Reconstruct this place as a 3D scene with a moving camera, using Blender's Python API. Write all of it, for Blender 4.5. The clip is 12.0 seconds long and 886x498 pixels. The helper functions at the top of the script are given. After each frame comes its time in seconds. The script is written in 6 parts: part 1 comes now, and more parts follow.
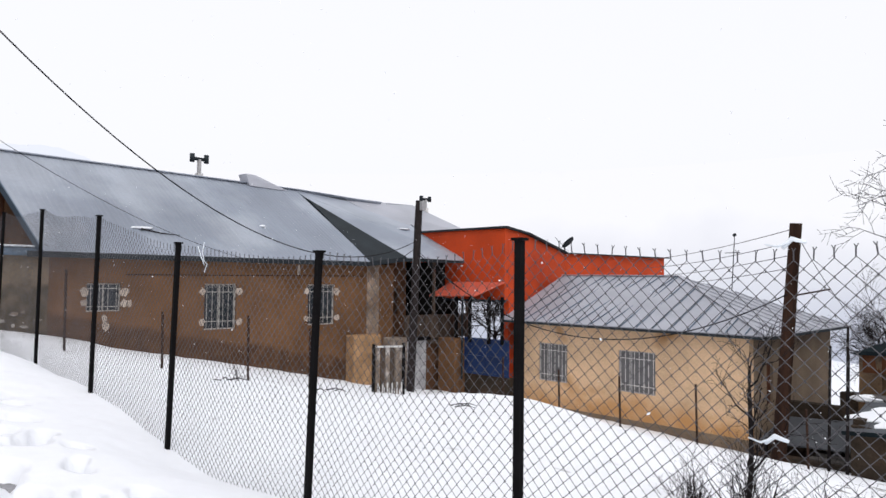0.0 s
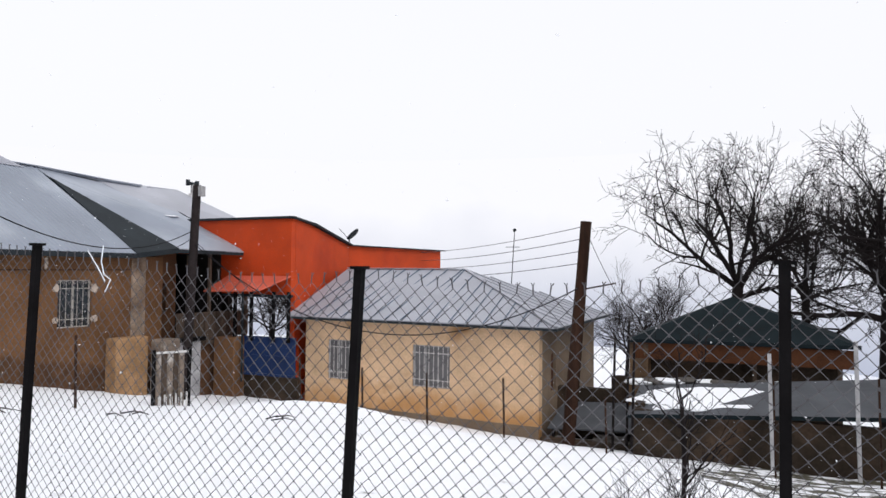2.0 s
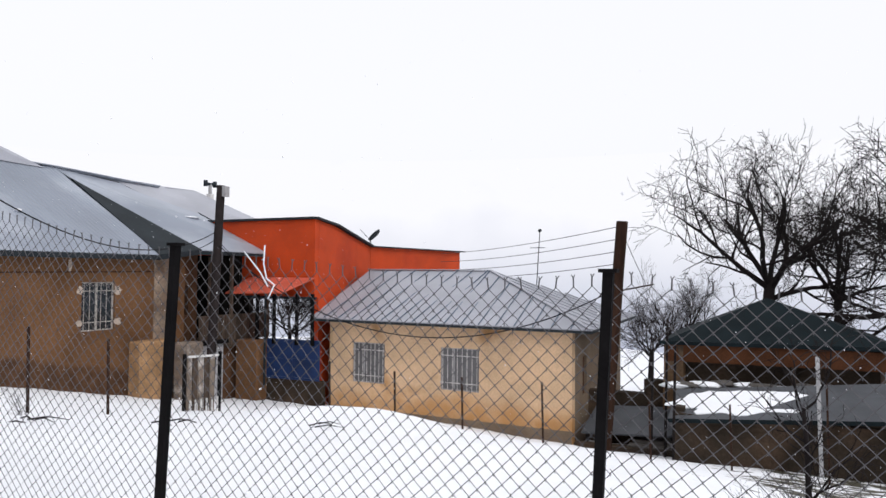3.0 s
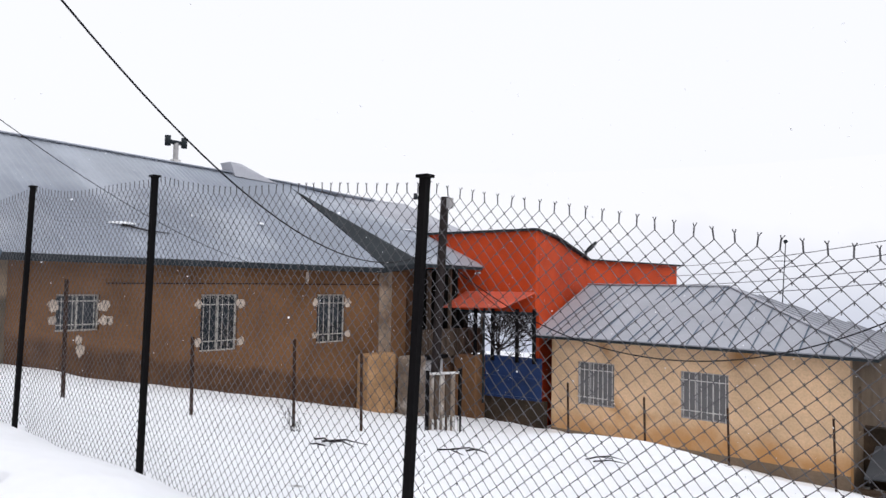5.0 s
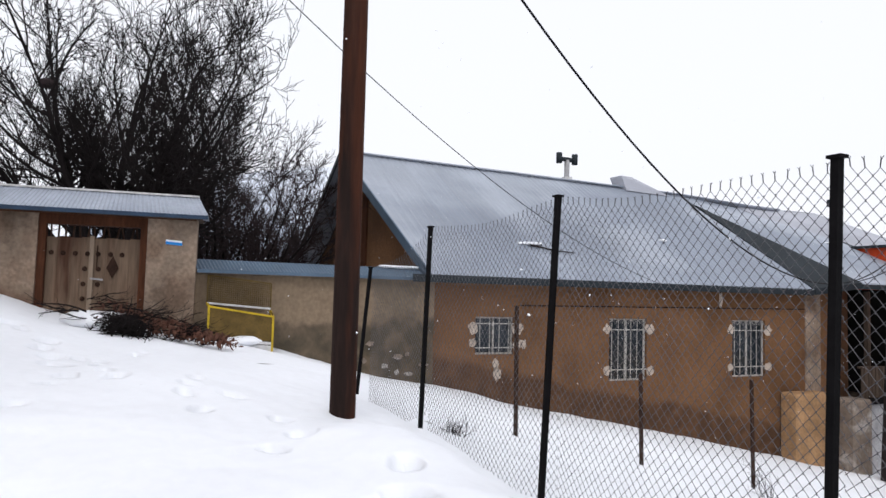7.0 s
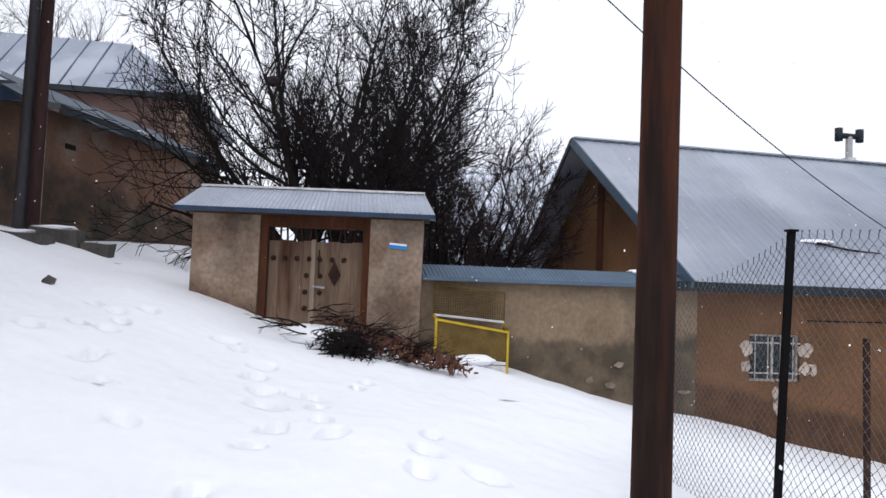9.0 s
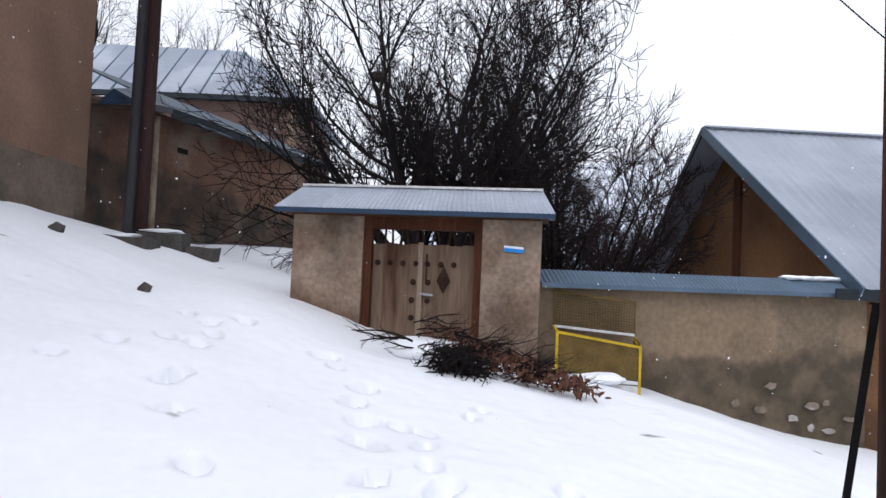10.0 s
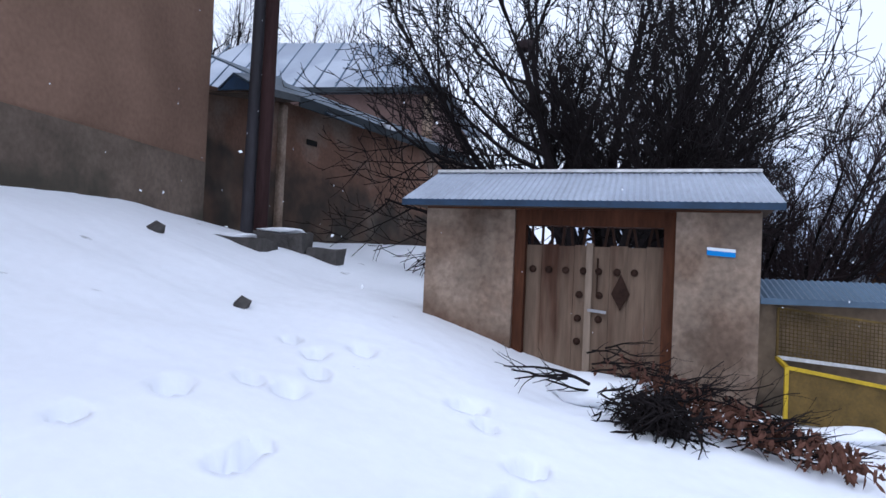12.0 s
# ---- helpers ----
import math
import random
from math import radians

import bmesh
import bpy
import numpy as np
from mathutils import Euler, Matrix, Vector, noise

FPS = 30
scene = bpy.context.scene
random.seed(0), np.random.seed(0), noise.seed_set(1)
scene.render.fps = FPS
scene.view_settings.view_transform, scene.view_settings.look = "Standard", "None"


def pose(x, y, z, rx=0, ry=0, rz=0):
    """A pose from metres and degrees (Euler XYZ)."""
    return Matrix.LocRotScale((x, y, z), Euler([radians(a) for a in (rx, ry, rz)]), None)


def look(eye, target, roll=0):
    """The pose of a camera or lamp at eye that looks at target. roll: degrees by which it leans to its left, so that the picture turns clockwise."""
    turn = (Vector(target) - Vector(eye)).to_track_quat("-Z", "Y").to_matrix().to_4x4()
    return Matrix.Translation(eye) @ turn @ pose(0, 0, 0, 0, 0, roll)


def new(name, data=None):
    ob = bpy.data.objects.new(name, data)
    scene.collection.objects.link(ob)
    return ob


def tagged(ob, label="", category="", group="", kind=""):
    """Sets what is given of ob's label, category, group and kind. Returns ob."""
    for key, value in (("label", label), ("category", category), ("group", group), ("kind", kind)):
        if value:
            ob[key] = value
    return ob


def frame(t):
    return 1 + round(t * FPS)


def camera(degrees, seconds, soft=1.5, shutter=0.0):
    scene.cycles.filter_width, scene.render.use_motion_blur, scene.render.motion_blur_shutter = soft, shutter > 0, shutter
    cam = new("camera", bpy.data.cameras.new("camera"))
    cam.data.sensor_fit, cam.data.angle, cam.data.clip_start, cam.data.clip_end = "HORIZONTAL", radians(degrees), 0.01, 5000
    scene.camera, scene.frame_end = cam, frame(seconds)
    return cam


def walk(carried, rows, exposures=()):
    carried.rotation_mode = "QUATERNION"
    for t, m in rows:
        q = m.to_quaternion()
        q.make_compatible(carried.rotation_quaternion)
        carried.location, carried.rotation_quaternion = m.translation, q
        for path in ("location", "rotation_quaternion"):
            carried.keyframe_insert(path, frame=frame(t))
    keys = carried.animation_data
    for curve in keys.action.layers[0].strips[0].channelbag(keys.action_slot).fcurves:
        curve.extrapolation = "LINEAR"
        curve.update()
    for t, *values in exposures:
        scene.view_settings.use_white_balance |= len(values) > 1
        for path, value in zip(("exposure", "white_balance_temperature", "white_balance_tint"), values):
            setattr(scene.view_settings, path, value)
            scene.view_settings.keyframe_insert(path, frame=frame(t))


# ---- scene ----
cam = camera(63.9, 12.0)
PATH = [
    (0, (0.594, 3.102, 1.389), (-0.782, 4.551, 1.476), 0.7),
    (0.5, (0.021, 3.139, 1.431), (-1.072, 4.812, 1.512), 0.6),
    (1, (-0.614, 3.115, 1.458), (-1.511, 4.901, 1.541), 0.5),
    (1.5, (-1.179, 3.211, 1.537), (-2.008, 5.03, 1.606), 0.5),
    (2, (-1.795, 3.222, 1.561), (-2.585, 5.058, 1.626), 0.6),
    (2.5, (-2.363, 3.258, 1.562), (-3.152, 5.094, 1.629), 0.5),
    (4.5, (-4.976, 3.522, 1.565), (-6.001, 5.238, 1.649), 0.8),
    (5, (-5.724, 3.585, 1.549), (-6.926, 5.18, 1.65), 1.0),
    (5.5, (-6.421, 3.528, 1.561), (-7.796, 4.975, 1.676), 1.1),
    (6, (-7.116, 3.64, 1.529), (-8.663, 4.903, 1.652), 1.1),
    (6.5, (-7.891, 3.561, 1.611), (-9.567, 4.644, 1.755), 1.5),
    (7, (-8.609, 3.58, 1.663), (-10.41, 4.44, 1.792), 1.6),
    (7.5, (-9.3, 3.529, 1.703), (-11.188, 4.178, 1.826), 1.9),
    (9.5, (-11.823, 3.737, 2.021), (-13.813, 3.911, 2.108), 2.3),
    (10, (-12.46, 3.681, 2.048), (-14.458, 3.688, 2.13), 2.4),
    (10.5, (-13.064, 3.659, 2.071), (-15.061, 3.571, 2.126), 2.5),
    (11, (-13.674, 3.555, 2.137), (-15.666, 3.385, 2.187), 2.6),
    (11.5, (-14.283, 3.386, 2.182), (-16.266, 3.131, 2.229), 2.6),
    (12, (-14.948, 3.217, 2.224), (-16.913, 2.846, 2.276), 2.6),
]
walk(cam, [(t, look(eye, target, roll)) for t, eye, target, roll in PATH],
     [(0, 0.13, 6400, 11), (7.5, 0.16, 6250, 11), (9.5, 0.24, 6100, 12), (10.4, 0.26, 6000, 12), (11.2, 0.25, 5750, 13), (12, 0.22, 5350, 13)])

# ---- world and light ----
world = bpy.data.worlds.new("overcast")
scene.world = world
world.use_nodes = True
wn, wl = world.node_tree.nodes, world.node_tree.links
wn.clear()
w_out = wn.new("ShaderNodeOutputWorld")
w_bg = wn.new("ShaderNodeBackground")
w_sky = wn.new("ShaderNodeTexSky")
w_sky.sky_type = "NISHITA"
w_sky.sun_disc = False
w_sky.sun_elevation = radians(39)
w_sky.sun_rotation = radians(121)
w_sky.dust_density = 6.0
w_hsv = wn.new("ShaderNodeHueSaturation")
w_hsv.inputs["Saturation"].default_value = 0.10
w_mix = wn.new("ShaderNodeMix")
w_mix.data_type = "RGBA"
w_mix.inputs["Factor"].default_value = 0.88
w_mix.inputs["B"].default_value = (9.6, 9.65, 10.0, 1)
w_bg.inputs["Strength"].default_value = 0.100
wl.new(w_sky.outputs["Color"], w_hsv.inputs["Color"])
wl.new(w_hsv.outputs["Color"], w_mix.inputs["A"])
wl.new(w_mix.outputs["Result"], w_bg.inputs["Color"])
wl.new(w_bg.outputs["Background"], w_out.inputs["Surface"])

sun_data = bpy.data.lights.new("sun", "SUN")
sun_data.energy = 0.9
sun_data.angle = radians(35)
sun_data.color = (1.0, 0.97, 0.93)
sun = new("sun", sun_data)
sun.matrix_world = look((30, -18, 40), (0, 0, 0))

# ---- materials ----


def mat(name, color, rough=0.8, metal=0.0, vary=0.25, scale=1.2, fine=18.0, bump=0.15, tint=None, tint_amount=0.0,
        tint_scale=0.6, per_object=0.0, stretch=(1, 1, 1), spec=None):
    """A surface with stains at one scale, grain at another, and fine relief. tint: the colour of larger blotches."""
    m = bpy.data.materials.new(name)
    m.use_nodes = True
    n, l = m.node_tree.nodes, m.node_tree.links
    b = n["Principled BSDF"]
    geo = n.new("ShaderNodeNewGeometry")
    mapping = n.new("ShaderNodeMapping")
    mapping.inputs["Scale"].default_value = stretch
    l.new(geo.outputs["Position"], mapping.inputs["Vector"])

    def noise_node(s, detail):
        x = n.new("ShaderNodeTexNoise")
        x.inputs["Scale"].default_value = s
        x.inputs["Detail"].default_value = detail
        l.new(mapping.outputs["Vector"], x.inputs["Vector"])
        return x

    def ramp(src, lo, hi, a, c):
        r = n.new("ShaderNodeMapRange")
        r.inputs["From Min"].default_value, r.inputs["From Max"].default_value = lo, hi
        r.inputs["To Min"].default_value, r.inputs["To Max"].default_value = a, c
        l.new(src, r.inputs["Value"])
        return r.outputs["Result"]

    def mult(colour, factor):
        x = n.new("ShaderNodeMix")
        x.data_type, x.blend_type = "RGBA", "MULTIPLY"
        x.inputs["Factor"].default_value = 1.0
        if isinstance(colour, tuple):
            x.inputs["A"].default_value = colour
        else:
            l.new(colour, x.inputs["A"])
        comb = n.new("ShaderNodeCombineColor")
        for k in ("Red", "Green", "Blue"):
            l.new(factor, comb.inputs[k])
        l.new(comb.outputs["Color"], x.inputs["B"])
        return x.outputs["Result"]

    big, small = noise_node(scale, 5), noise_node(fine, 6)
    col = (*color, 1)
    if tint:
        blot = noise_node(tint_scale, 6)
        x = n.new("ShaderNodeMix")
        x.data_type = "RGBA"
        x.inputs["A"].default_value, x.inputs["B"].default_value = col, (*tint, 1)
        l.new(ramp(blot.outputs["Fac"], 0.62 - 0.3 * tint_amount, 0.72 - 0.2 * tint_amount, 0, 1), x.inputs["Factor"])
        col = x.outputs["Result"]
    col = mult(col, ramp(big.outputs["Fac"], 0.3, 0.7, 1 - vary, 1 + vary * 0.5))
    col = mult(col, ramp(small.outputs["Fac"], 0.3, 0.7, 1 - vary * 0.6, 1 + vary * 0.4))
    if per_object:
        info = n.new("ShaderNodeObjectInfo")
        col = mult(col, ramp(info.outputs["Random"], 0, 1, 1 - per_object, 1 + per_object * 0.6))
    l.new(col, b.inputs["Base Color"])
    l.new(ramp(small.outputs["Fac"], 0.3, 0.7, max(rough - 0.08, 0.02), min(rough + 0.08, 1)), b.inputs["Roughness"])
    b.inputs["Metallic"].default_value = metal
    b.inputs["Specular IOR Level"].default_value = spec if spec is not None else (0.1 if rough > 0.8 else 0.3)
    if bump:
        bp = n.new("ShaderNodeBump")
        bp.inputs["Strength"].default_value = bump
        bp.inputs["Distance"].default_value = 0.03
        l.new(small.outputs["Fac"], bp.inputs["Height"])
        l.new(bp.outputs["Normal"], b.inputs["Normal"])
    return m


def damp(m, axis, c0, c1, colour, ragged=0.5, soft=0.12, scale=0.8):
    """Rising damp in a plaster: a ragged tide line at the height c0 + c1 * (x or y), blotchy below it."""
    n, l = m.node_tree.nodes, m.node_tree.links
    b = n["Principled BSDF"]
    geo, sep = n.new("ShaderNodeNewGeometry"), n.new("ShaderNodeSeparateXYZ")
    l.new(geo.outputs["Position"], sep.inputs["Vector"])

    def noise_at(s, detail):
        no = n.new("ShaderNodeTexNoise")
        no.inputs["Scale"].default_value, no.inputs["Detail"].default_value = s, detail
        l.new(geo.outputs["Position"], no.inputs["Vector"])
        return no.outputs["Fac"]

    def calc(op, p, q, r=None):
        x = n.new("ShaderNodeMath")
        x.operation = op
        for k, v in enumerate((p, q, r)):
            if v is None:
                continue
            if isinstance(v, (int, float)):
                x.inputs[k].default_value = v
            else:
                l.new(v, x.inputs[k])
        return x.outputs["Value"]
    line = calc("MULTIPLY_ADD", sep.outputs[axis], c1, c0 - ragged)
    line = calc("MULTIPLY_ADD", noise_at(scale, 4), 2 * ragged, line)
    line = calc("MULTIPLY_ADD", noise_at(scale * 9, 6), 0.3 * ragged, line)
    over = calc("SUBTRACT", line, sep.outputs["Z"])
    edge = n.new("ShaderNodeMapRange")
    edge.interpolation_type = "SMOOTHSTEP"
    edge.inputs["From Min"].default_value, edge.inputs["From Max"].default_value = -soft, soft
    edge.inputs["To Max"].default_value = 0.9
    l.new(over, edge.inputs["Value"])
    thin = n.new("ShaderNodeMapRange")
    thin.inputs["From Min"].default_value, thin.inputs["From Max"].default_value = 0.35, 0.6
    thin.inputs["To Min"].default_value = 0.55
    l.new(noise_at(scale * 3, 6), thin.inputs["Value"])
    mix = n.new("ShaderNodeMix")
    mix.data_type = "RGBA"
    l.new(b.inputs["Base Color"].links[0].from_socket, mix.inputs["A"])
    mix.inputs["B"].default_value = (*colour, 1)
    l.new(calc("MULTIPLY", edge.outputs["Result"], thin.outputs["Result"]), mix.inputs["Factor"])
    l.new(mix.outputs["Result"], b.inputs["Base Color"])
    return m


def glass(name, color=(0.02, 0.025, 0.03), rough=0.08):
    m = bpy.data.materials.new(name)
    m.use_nodes = True
    b = m.node_tree.nodes["Principled BSDF"]
    b.inputs["Base Color"].default_value = (*color, 1)
    b.inputs["Roughness"].default_value = rough
    b.inputs["Specular IOR Level"].default_value = 0.5
    return m


SNOW = mat("snow", (0.86, 0.875, 0.91), 0.7, vary=0.035, scale=0.5, fine=9, bump=0.12)


def thaw(m):
    """Lets dark earth and grass show through the snow in the thawed yard below the fence."""
    n, l = m.node_tree.nodes, m.node_tree.links
    b = n["Principled BSDF"]
    geo, sep, no = n.new("ShaderNodeNewGeometry"), n.new("ShaderNodeSeparateXYZ"), n.new("ShaderNodeTexNoise")
    l.new(geo.outputs["Position"], sep.inputs["Vector"])
    l.new(geo.outputs["Position"], no.inputs["Vector"])
    no.inputs["Scale"].default_value, no.inputs["Detail"].default_value = 1.6, 10
    total = None
    for axis, lo, hi in (("X", -4.6, -2.2), ("Y", 15.0, 18.5), ("Y", 29.5, 26.5)):
        r = n.new("ShaderNodeMapRange")
        r.inputs["From Min"].default_value, r.inputs["From Max"].default_value = lo, hi
        l.new(sep.outputs[axis], r.inputs["Value"])
        if total is None:
            total = r.outputs["Result"]
        else:
            x = n.new("ShaderNodeMath")
            x.operation = "MULTIPLY"
            l.new(total, x.inputs[0])
            l.new(r.outputs["Result"], x.inputs[1])
            total = x.outputs["Value"]
    add = n.new("ShaderNodeMath")
    add.operation = "MULTIPLY_ADD"
    l.new(total, add.inputs[0])
    add.inputs[1].default_value = 0.27
    l.new(no.outputs["Fac"], add.inputs[2])
    cut = n.new("ShaderNodeMapRange")
    cut.inputs["From Min"].default_value, cut.inputs["From Max"].default_value = 0.70, 0.78
    l.new(add.outputs["Value"], cut.inputs["Value"])
    mix = n.new("ShaderNodeMix")
    mix.data_type = "RGBA"
    old = b.inputs["Base Color"].links[0].from_socket
    l.new(old, mix.inputs["A"])
    mix.inputs["B"].default_value = (0.06, 0.055, 0.036, 1)
    l.new(cut.outputs["Result"], mix.inputs["Factor"])
    l.new(mix.outputs["Result"], b.inputs["Base Color"])


SNOW_GROUND = mat("snow_over_earth", (0.86, 0.875, 0.91), 0.7, vary=0.035, scale=0.5, fine=9, bump=0.12)
thaw(SNOW_GROUND)
MUD = mat("mud_plaster", (0.160, 0.083, 0.041), 0.95, vary=0.28, scale=0.7, fine=14, bump=0.5, tint=(0.135, 0.072, 0.040), tint_amount=0.25)
MUD_DARK = mat("mud_plaster_and_porch_shade", (0.105, 0.054, 0.030), 0.95, vary=0.3, scale=0.9, fine=14, bump=0.5)
MUD_GREY = mat("grey_mud_plaster", (0.18, 0.132, 0.096), 0.95, vary=0.3, scale=0.8, fine=12, bump=0.45, tint=(0.10, 0.08, 0.06), tint_amount=0.45)
LANE_PLASTER = mat("stained_lane_plaster", (0.25, 0.185, 0.125), 0.95, vary=0.3, scale=0.8, fine=12, bump=0.45, tint=(0.15, 0.115, 0.08), tint_amount=0.45, tint_scale=0.8)
MUD_PALE = mat("pale_plaster", (0.285, 0.217, 0.163), 0.92, vary=0.42, scale=1.4, fine=14, bump=0.45, tint=(0.20, 0.14, 0.10), tint_amount=0.6, tint_scale=1.3)
PATCH = mat("lime_patch", (0.44, 0.37, 0.31), 0.9, vary=0.3, scale=3, fine=20, bump=0.3)
CREAM = mat("cream_render", (0.68, 0.47, 0.295), 0.9, vary=0.22, scale=0.6, fine=16, bump=0.25, tint=(0.42, 0.23, 0.10), tint_amount=0.25, tint_scale=0.5)
# Cream render darkened for the shaded side walls; also the plinth's own grey.
CREAM_SIDE = mat("shaded_side_and_plinth_render", (0.20, 0.148, 0.105), 0.92, vary=0.25, scale=0.8, fine=16, bump=0.3)
ORANGE = mat("orange_paint", (0.50, 0.052, 0.006), 0.75, vary=0.16, scale=0.9, fine=12, bump=0.2, tint=(0.42, 0.04, 0.006), tint_amount=0.3)
RED_SHEET = mat("red_sheet_metal", (0.62, 0.12, 0.07), 0.4, metal=0.2, vary=0.18, scale=1.2, fine=20, bump=0.1)
ZINC = mat("galvanised_roof", (0.265, 0.295, 0.35), 0.5, metal=0.25, vary=0.12, scale=0.35, fine=7, bump=0.05, tint=(0.37, 0.40, 0.455), tint_amount=0.55, tint_scale=0.25, per_object=0.07)
ZINC_LIGHT = mat("light_galvanised_roof", (0.39, 0.40, 0.445), 0.5, metal=0.2, vary=0.12, scale=0.5, fine=9, bump=0.05, per_object=0.05)
ZINC_BLUE = mat("blue_grey_sheet", (0.10, 0.145, 0.20), 0.5, metal=0.4, vary=0.2, scale=0.9, fine=14, bump=0.08)
# Zinc made paler and bluer in colour for the sky it reflects.
GATE_ZINC = mat("zinc_with_painted_sky_sheen", (0.40, 0.435, 0.50), 0.5, metal=0.2, vary=0.16, scale=1.2, fine=12, bump=0.06, tint=(0.30, 0.33, 0.39), tint_amount=0.3)
NAVY_TRIM = mat("navy_painted_trim", (0.022, 0.045, 0.085), 0.6, vary=0.25, scale=3, fine=20, bump=0.1)
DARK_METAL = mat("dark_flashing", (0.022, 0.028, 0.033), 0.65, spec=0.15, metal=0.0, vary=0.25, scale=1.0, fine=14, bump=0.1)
DARK_ROOF = mat("dark_green_roof", (0.010, 0.016, 0.019), 0.8, spec=0.08, vary=0.3, scale=0.8, fine=10, bump=0.2)
BLACK_STEEL = mat("black_steel", (0.007, 0.0065, 0.007), 0.8, spec=0.05, metal=0.0, vary=0.3, scale=6, fine=40, bump=0.2)
RUST = mat("rusty_iron", (0.045, 0.025, 0.018), 0.85, metal=0.2, vary=0.4, scale=4, fine=30, bump=0.3)
WIRE = mat("weathered_wire", (0.10, 0.097, 0.105), 0.6, metal=0.4, vary=0.3, scale=3, fine=20, bump=0.0)
CABLE = mat("black_cable", (0.010, 0.010, 0.012), 0.7, spec=0.1, vary=0.1, bump=0.0)
STEEL_GREY = mat("weathered_dark_steel", (0.045, 0.042, 0.048), 0.7, vary=0.4, scale=2, fine=20, bump=0.3, stretch=(1, 1, 0.2))
POLE_PLUM = mat("plum_brown_pole_wood", (0.046, 0.025, 0.024), 0.85, vary=0.4, scale=2.2, fine=24, bump=0.4, stretch=(1, 1, 0.12))
POLE_WOOD = mat("tarred_pole_wood", (0.062, 0.022, 0.012), 0.85, vary=0.5, scale=2.2, fine=26, bump=0.5, stretch=(1, 1, 0.12), tint=(0.02, 0.012, 0.010), tint_amount=0.5, tint_scale=3.0)
OLD_WOOD = mat("old_grey_wood", (0.075, 0.055, 0.042), 0.9, vary=0.4, scale=2.5, fine=24, bump=0.4, stretch=(1, 1, 0.15), per_object=0.2)
DOOR_WOOD = mat("weathered_door_wood", (0.175, 0.122, 0.085), 0.88, vary=0.35, scale=2.2, fine=22, bump=0.4, stretch=(1, 1, 0.12), tint=(0.085, 0.042, 0.027), tint_amount=0.5, tint_scale=2.4)
FRAME_WOOD = mat("brown_frame_wood", (0.085, 0.034, 0.018), 0.85, vary=0.4, scale=3, fine=24, bump=0.35, stretch=(1, 1, 0.15))
BARK = mat("dark_bark", (0.015, 0.012, 0.012), 0.95, vary=0.35, scale=3, fine=20, bump=0.3)
BARK_GREY = mat("grey_brown_twigs", (0.026, 0.021, 0.021), 0.95, vary=0.3, scale=3, fine=20, bump=0.0)
DRY_LEAF = mat("dry_leaves", (0.125, 0.060, 0.042), 0.9, vary=0.4, scale=8, fine=30, bump=0.0)
WHITE_METAL = mat("chipped_white_paint", (0.62, 0.61, 0.60), 0.6, vary=0.25, scale=5, fine=30, bump=0.15)
GREY_PAINT = mat("grey_painted_steel", (0.34, 0.335, 0.34), 0.6, vary=0.2, scale=4, fine=30, bump=0.1)
BLUE_DOOR = mat("blue_sheet_metal", (0.010, 0.030, 0.105), 0.55, metal=0.1, vary=0.3, scale=1.4, fine=14, bump=0.15)
BLUE_SIGN = mat("blue_enamel", (0.01, 0.22, 0.62), 0.4, vary=0.08, bump=0.0)
WHITE_ENAMEL = mat("white_enamel", (0.75, 0.8, 0.85), 0.4, vary=0.05, bump=0.0)
YELLOW = mat("yellow_paint", (0.50, 0.34, 0.012), 0.6, vary=0.25, scale=4, fine=30, bump=0.15)
YELLOW_MESH = mat("rusty_yellow_mesh", (0.12, 0.076, 0.018), 0.8, vary=0.35, scale=4, fine=30, bump=0.2)
STONE = mat("wet_stone", (0.10, 0.092, 0.085), 0.9, vary=0.35, scale=2.5, fine=15, bump=0.5)
STONE_TAN = mat("tan_stone", (0.36, 0.215, 0.11), 0.9, vary=0.3, scale=2.0, fine=12, bump=0.4)
STONE_GREY = mat("grey_plastered_stone", (0.22, 0.175, 0.14), 0.92, vary=0.35, scale=1.6, fine=12, bump=0.45, tint=(0.42, 0.39, 0.36), tint_amount=0.35, tint_scale=1.5)
# Near-black colour that stands in for shade inside rooms, porch, passage and holes.
DARK_ROOM = mat("painted_interior_shade", (0.012, 0.011, 0.010), 0.9, vary=0.2, bump=0.0)
PANE = glass("window_glass")
PANE_PALE = glass("curtained_glass", (0.13, 0.128, 0.132), 0.25)
BAR_PAINT = mat("worn_pale_paint", (0.38, 0.36, 0.33), 0.7, vary=0.25, scale=6, fine=30, bump=0.1)
GREY_SHED = mat("grey_shed_sheet", (0.075, 0.08, 0.09), 0.6, metal=0.1, vary=0.25, scale=1.0, fine=10, bump=0.1)
SHED_WALL = mat("shed_mud_wall", (0.040, 0.030, 0.022), 0.95, vary=0.35, scale=0.9, fine=10, bump=0.4, tint=(0.075, 0.05, 0.034), tint_amount=0.4)
DIM_WHITE = mat("whitewash", (0.42, 0.42, 0.43), 0.9, vary=0.3, scale=2, fine=14, bump=0.3)


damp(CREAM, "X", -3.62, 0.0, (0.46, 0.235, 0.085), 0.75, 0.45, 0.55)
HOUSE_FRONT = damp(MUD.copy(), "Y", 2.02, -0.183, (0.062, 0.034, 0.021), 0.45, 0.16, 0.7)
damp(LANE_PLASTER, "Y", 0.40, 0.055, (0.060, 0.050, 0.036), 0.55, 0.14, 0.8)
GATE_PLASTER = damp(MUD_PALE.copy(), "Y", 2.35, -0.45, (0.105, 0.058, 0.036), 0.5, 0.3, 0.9)
